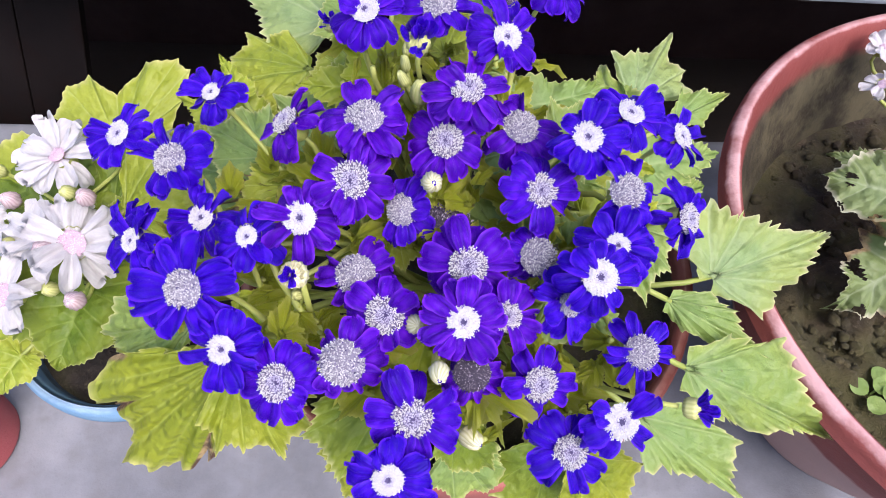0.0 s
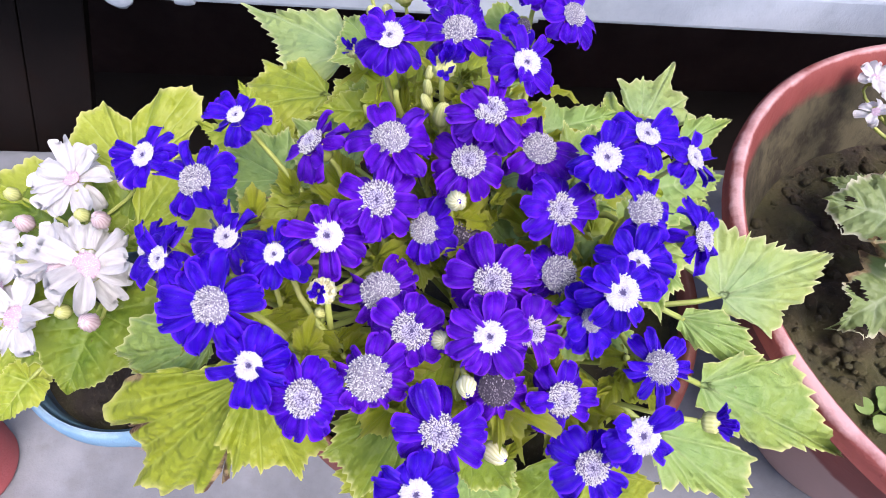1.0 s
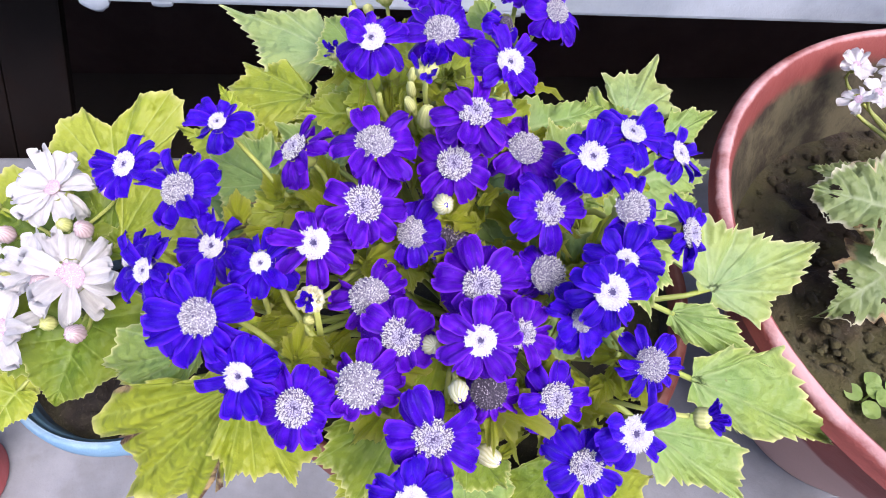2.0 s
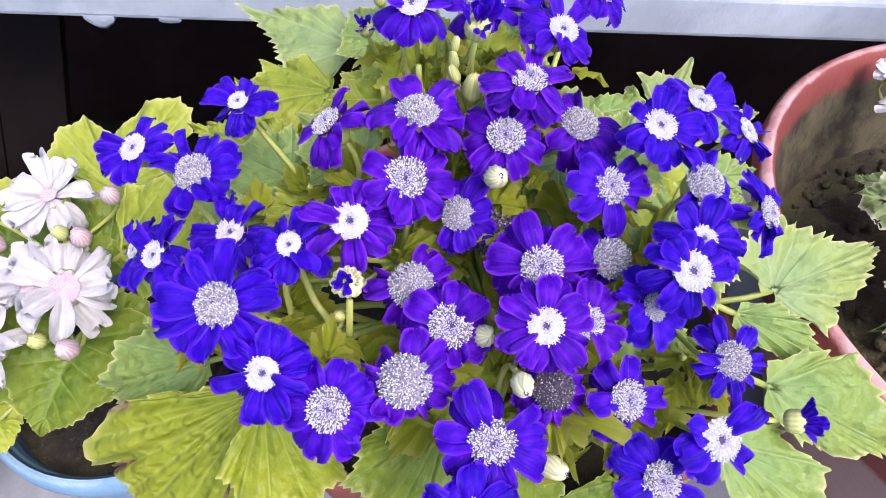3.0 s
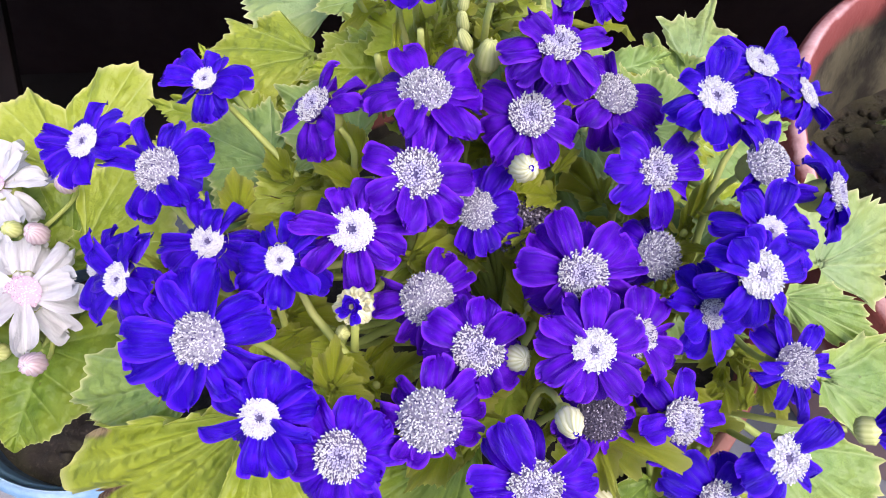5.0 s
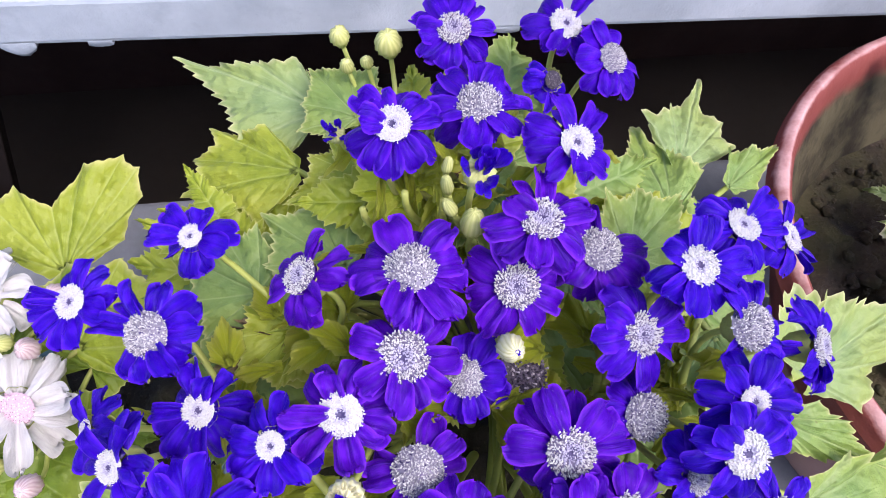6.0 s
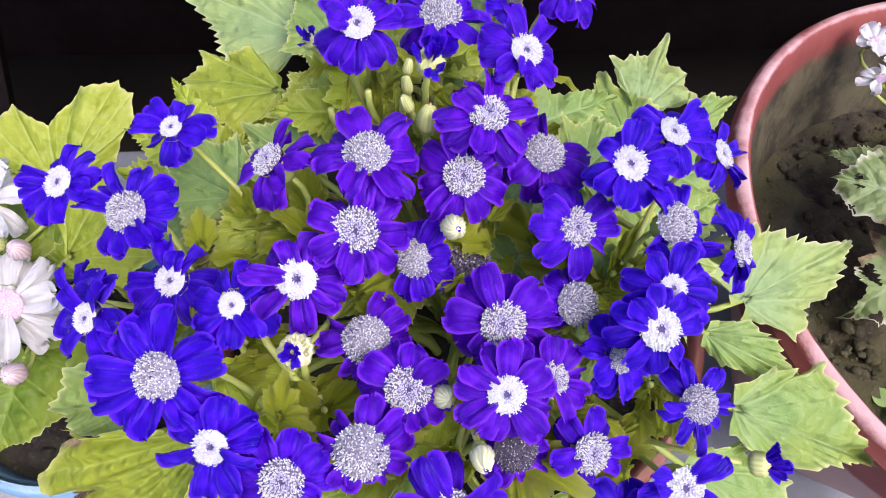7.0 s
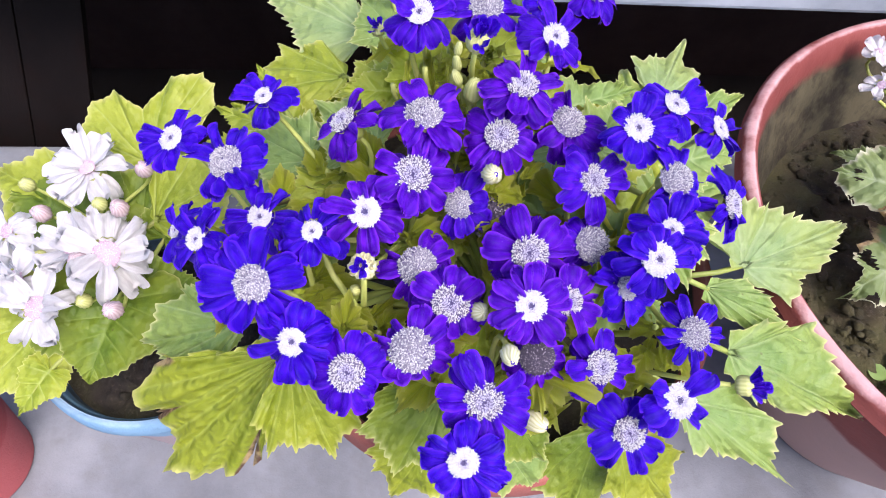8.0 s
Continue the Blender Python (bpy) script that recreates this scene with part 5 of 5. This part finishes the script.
B(-0.0110, 0.0540, 0.3190, 0.0036, "green", tilt=(-0.4, 0.5), long=1.8)
B(-0.0100, 0.0660, 0.3215, 0.0030, "green", tilt=(0.2, 0.6), long=1.8)
B(-0.0105, 0.0620, 0.3180, 0.0034, "green", tilt=(-0.1, 0.6), long=1.8)
# slender bracts and side stems between the buds at the top
for i in range(16):
    at = Vector((-0.016 + fill_rng.uniform(-0.016, 0.016), 0.062 + fill_rng.uniform(-0.008, 0.014), 0.300 + fill_rng.uniform(-0.014, 0.016)))
    m = pose(*at, 0, 0, fill_rng.uniform(0, 360)) @ pose(0, 0, 0, fill_rng.uniform(10, 65), 0, 0) @ Matrix.Scale(fill_rng.uniform(0.012, 0.021), 4)
    part("bract", SLENDER, blue_plant.ob, m)
for x0, x1, y1, z1 in ((-0.012, -0.034, 0.066, 0.304), (-0.010, -0.022, 0.062, 0.316), (-0.014, -0.027, 0.080, 0.312), (-0.004, -0.012, 0.060, 0.314)):
    blue_plant.stem((x0, 0.074, 0.262), (x1, y1, z1), 0.0017, 0.0010)
HOLLOW = Vector((-0.049, 0.004))
for i in range(170):
    nd = blue_plant.nodes[i % len(blue_plant.nodes)]
    at = Vector((nd.x + fill_rng.uniform(-0.014, 0.014), nd.y + fill_rng.uniform(-0.014, 0.014), nd.z + fill_rng.uniform(0.006, 0.040)))
    shape = fill_rng.uniform(0.011, 0.021), fill_rng.uniform(0, 360), fill_rng.uniform(-10, 40)
    if (at.xy - HOLLOW).length > 0.021:
        blue_plant.bract(*at, *shape)
# bare stems across the hollow between the flowers
for pts, r0, r1 in ((((-0.024, -0.006, 0.216), (-0.036, -0.010, 0.244), (-0.048, -0.006, 0.257), (-0.057, 0.005, 0.263), (-0.063, 0.016, 0.270)), 0.0016, 0.0011),
                    (((-0.060, 0.004, 0.205), (-0.066, 0.005, 0.240), (-0.067, 0.009, 0.262), (-0.066, 0.013, 0.284)), 0.0013, 0.0010),
                    (((-0.044, -0.002, 0.210), (-0.046, -0.003, 0.250), (-0.044, -0.006, 0.280)), 0.0015, 0.0011)):
    bm = bmesh.new()
    tube(bm, pts, [r0 + (r1 - r0) * k / (len(pts) - 1) for k in range(len(pts))], 9)
    part("stem", smooth(mesh_of("stem", bm, STEM)), blue_plant.ob)
for x, y, z, size, turn, rise in ((-0.060, 0.010, 0.266, 0.013, 70, 20), (-0.050, -0.006, 0.258, 0.016, 200, 10), (-0.044, -0.009, 0.252, 0.017, 310, 5), (-0.062, 0.004, 0.252, 0.014, 120, 0)):
    blue_plant.bract(x, y, z, size, turn, rise)

# ---------------------------------------------------------------- the white cineraria
WHITE_CROWN = (-0.184, 0.066, 0.095)
white_plant = Plant(thing("cineraria_plant", WHITE_CROWN, "small cineraria with white and pale pink daisy flowers", "flowering plant"),
                    ((-0.200, 0.090, 0.165), (-0.182, 0.062, 0.160), (-0.205, 0.045, 0.150), (-0.225, 0.075, 0.160)), (0.0, -0.40, 0.92), 2.0)
for branch in white_plant.nodes:
    white_plant.stem((WHITE_CROWN[0] + (branch.x + 0.184) * 0.2, WHITE_CROWN[1] + (branch.y - 0.066) * 0.2, WHITE_CROWN[2] - 0.005), branch, 0.0026, 0.0016)
FW = white_plant.flower
FW(-0.1970, 0.1040, 0.2080, 0.0400, 0.22, "pink", "white", 11, tilt=(0, 0.2))
FW(-0.1790, 0.0550, 0.1990, 0.0470, 0.32, "pink", "white", 12, tilt=(0.15, -0.1))
FW(-0.2000, 0.0620, 0.1940, 0.0380, 0.28, "pink", "white", 12, tilt=(-0.2, 0.1))
FW(-0.2130, 0.0330, 0.1850, 0.0400, 0.32, "pink", "white", 12)
FW(-0.2260, 0.0480, 0.1880, 0.0330, 0.30, "pink", "white", 11, tilt=(-0.2, 0))
FW(-0.2380, 0.0760, 0.1900, 0.0300, 0.30, "pink", "white", 11, tilt=(-0.3, 0.1))
BW = white_plant.bud
BW(-0.1740, 0.0770, 0.2080, 0.0088, "pink", long=1.25, twist=0.6)
BW(-0.1690, 0.0250, 0.1970, 0.0088, "pink", long=1.25, twist=0.6)
BW(-0.2180, 0.0810, 0.1980, 0.0088, "pink", long=1.25, twist=0.6)
BW(-0.1900, 0.0500, 0.2010, 0.0088, "pink", long=1.25, twist=0.6)
BW(-0.1650, 0.0990, 0.2120, 0.0085, "pink")
BW(-0.1920, 0.0380, 0.1820, 0.0075, "green")
BW(-0.2290, 0.0980, 0.2000, 0.0070, "green")
BW(-0.1860, 0.0820, 0.2050, 0.0070, "green")
BW(-0.2160, 0.0600, 0.1900, 0.0060, "green")
WROOT = (-0.184, 0.066, 0.100)
leaf(white_plant.ob, (-0.214, 0.104, 0.164), (-0.272, 0.132, 0.172), (0, -0.5, 1), root=WROOT, kind="yellow", star=((-62, 0.55), (-30, 0.78), (28, 0.80), (60, 0.56)), sinus=0.10, teeth=0.03)
leaf(white_plant.ob, (-0.222, 0.046, 0.150), (-0.262, 0.006, 0.134), (0, -0.5, 1), root=WROOT, kind="yellow", star=((-62, 0.55), (-30, 0.78), (28, 0.80), (60, 0.56)), sinus=0.10, teeth=0.03)
leaf(white_plant.ob, (-0.184, 0.046, 0.166), (-0.196, 0.006, 0.150), (0, -0.4, 1), 1.35, WROOT, kind="green", full=0.7, teeth=0.03, lobes=0.10)
leaf(white_plant.ob, (-0.222, 0.018, 0.140), (-0.238, -0.004, 0.130), (0, -0.4, 1), 0.9, WROOT, kind="yellow")
leaf(white_plant.ob, (-0.200, 0.086, 0.172), (-0.262, 0.126, 0.168), (0, -0.4, 1), 0.95, WROOT, kind="green")
leaf(white_plant.ob, (-0.177, 0.125, 0.186), (-0.148, 0.170, 0.213), (0, -0.6, 1), root=WROOT, kind="yellow", star=((-95, 0.72), (-72, 0.80), (-54, 0.78), (-34, 0.52), (-16, 0.86), (9, 1.0), (20, 0.84), (36, 0.50)), sinus=0.03, teeth=0.018, fold=0.2, peak=1.02)
leaf(white_plant.ob, (-0.176, 0.090, 0.176), (-0.150, 0.120, 0.196), (0, -0.5, 1), root=WROOT, kind="green", star=((-60, 0.7), (-30, 0.9), (28, 0.9), (58, 0.7)), sinus=0.10, teeth=0.03)
leaf(white_plant.ob, (-0.166, 0.086, 0.184), (-0.122, 0.100, 0.206), (0, -0.5, 1), root=WROOT, kind="yellow", star=((-60, 0.7), (-30, 0.9), (28, 0.9), (58, 0.7)), sinus=0.10, teeth=0.03)

leaf(white_plant.ob, (-0.162, 0.080, 0.176), (-0.142, 0.108, 0.186), (0, -0.4, 1), 0.95, WROOT, kind="green")
leaf(white_plant.ob, (-0.168, 0.056, 0.160), (-0.132, 0.046, 0.170), (0, -0.4, 1), 0.95, WROOT, kind="green")
leaf(white_plant.ob, (-0.215, 0.050, 0.150), (-0.262, 0.040, 0.140), (0, -0.4, 1), 0.95, WROOT, kind="green")
leaf(white_plant.ob, (-0.200, 0.074, 0.165), (-0.215, 0.048, 0.160), (0, -0.4, 1), 0.95, WROOT, kind="green")

# ---------------------------------------------------------------- the plant in the large pot
LIME_CROWN = (0.290, 0.085, 0.150)
pale_plant = Plant(thing("cineraria_plant", LIME_CROWN, "grey-green plant with ragged leaves and small white flowers", "flowering plant"),
                   ((0.280, 0.130, 0.195), (0.275, 0.085, 0.190)), (0.0, -0.40, 0.92), 1.0)
for branch in pale_plant.nodes:
    pale_plant.stem((LIME_CROWN[0], LIME_CROWN[1], LIME_CROWN[2]), branch, 0.0030, 0.0018)
FP = pale_plant.flower
FP(0.2610, 0.1860, 0.2210, 0.0200, 0.30, "pink", "white", 8)
FP(0.2460, 0.1520, 0.2260, 0.0190, 0.30, "pink", "white", 8, tilt=(-0.2, 0))
FP(0.2620, 0.1600, 0.2240, 0.0190, 0.30, "pink", "white", 8)
FP(0.2720, 0.1380, 0.2230, 0.0180, 0.30, "pink", "white", 8)
FP(0.2800, 0.1780, 0.2250, 0.0200, 0.30, "pink", "white", 8)
PROOT = (0.290, 0.085, 0.155)
leaf(pale_plant.ob, (0.254, 0.080, 0.214), (0.203, 0.096, 0.218), (-0.1, -0.5, 1), 1.0, PROOT, kind="grey", teeth=0.03, full=0.8, wave=0.12, holes=0.62, burn=((0, 0.5, 0.2, 0.5),))
leaf(pale_plant.ob, (0.256, 0.062, 0.198), (0.205, 0.036, 0.182), (-0.1, -0.5, 1), 1.0, PROOT, kind="grey", teeth=0.04, full=0.6, wave=0.12, holes=0.62, burn=((0, 0.3, 0.4, 0.8),))
leaf(pale_plant.ob, (0.262, 0.110, 0.196), (0.228, 0.132, 0.192), (0, -0.5, 1), 0.7, PROOT, kind="grey")
leaf(pale_plant.ob, (0.290, 0.080, 0.222), (0.330, 0.040, 0.215), (0, -0.5, 1), 0.95, PROOT, kind="grey")
leaf(pale_plant.ob, (0.292, 0.102, 0.220), (0.345, 0.125, 0.215), (0, -0.5, 1), 0.95, PROOT, kind="grey")


def seedling(x, y, z, size, seed):
    rng = random.Random(seed)
    ob = thing("seedling", (x, y, z), "tiny round-leaved green seedling in the potting soil", "seedling", "seedlings in the large pot")
    for i in range(rng.randint(3, 4)):
        a = i * 1.9 + rng.random()
        c = Vector((x + math.cos(a) * size, y + math.sin(a) * size, z + size * rng.uniform(0.7, 1.1)))
        bm = bmesh.new()
        hub = bm.verts.new(c + Vector((0, 0, -0.1 * size)))
        rim = [bm.verts.new(c + Vector((math.cos(k * math.tau / 14), math.sin(k * math.tau / 14), 0.1 * math.sin(k * 1.3))) * size * 0.75 * (1 + 0.05 * rng.random())) for k in range(14)]
        for k in range(14):
            bm.faces.new((hub, rim[k], rim[(k + 1) % 14]))
        tube(bm, [Vector((x, y, z - 0.002)), (Vector((x, y, z)) + c) / 2, c + Vector((0, 0, -0.12 * size))], 0.0006, 5)
        part("leaf", smooth(mesh_of("leaf", bm, LEAF["pale"])), ob)


seedling(0.2260, -0.0030, 0.160, 0.0066, 1)
seedling(0.2370, 0.0020, 0.160, 0.0064, 2)
seedling(0.2390, -0.0080, 0.160, 0.0058, 3)
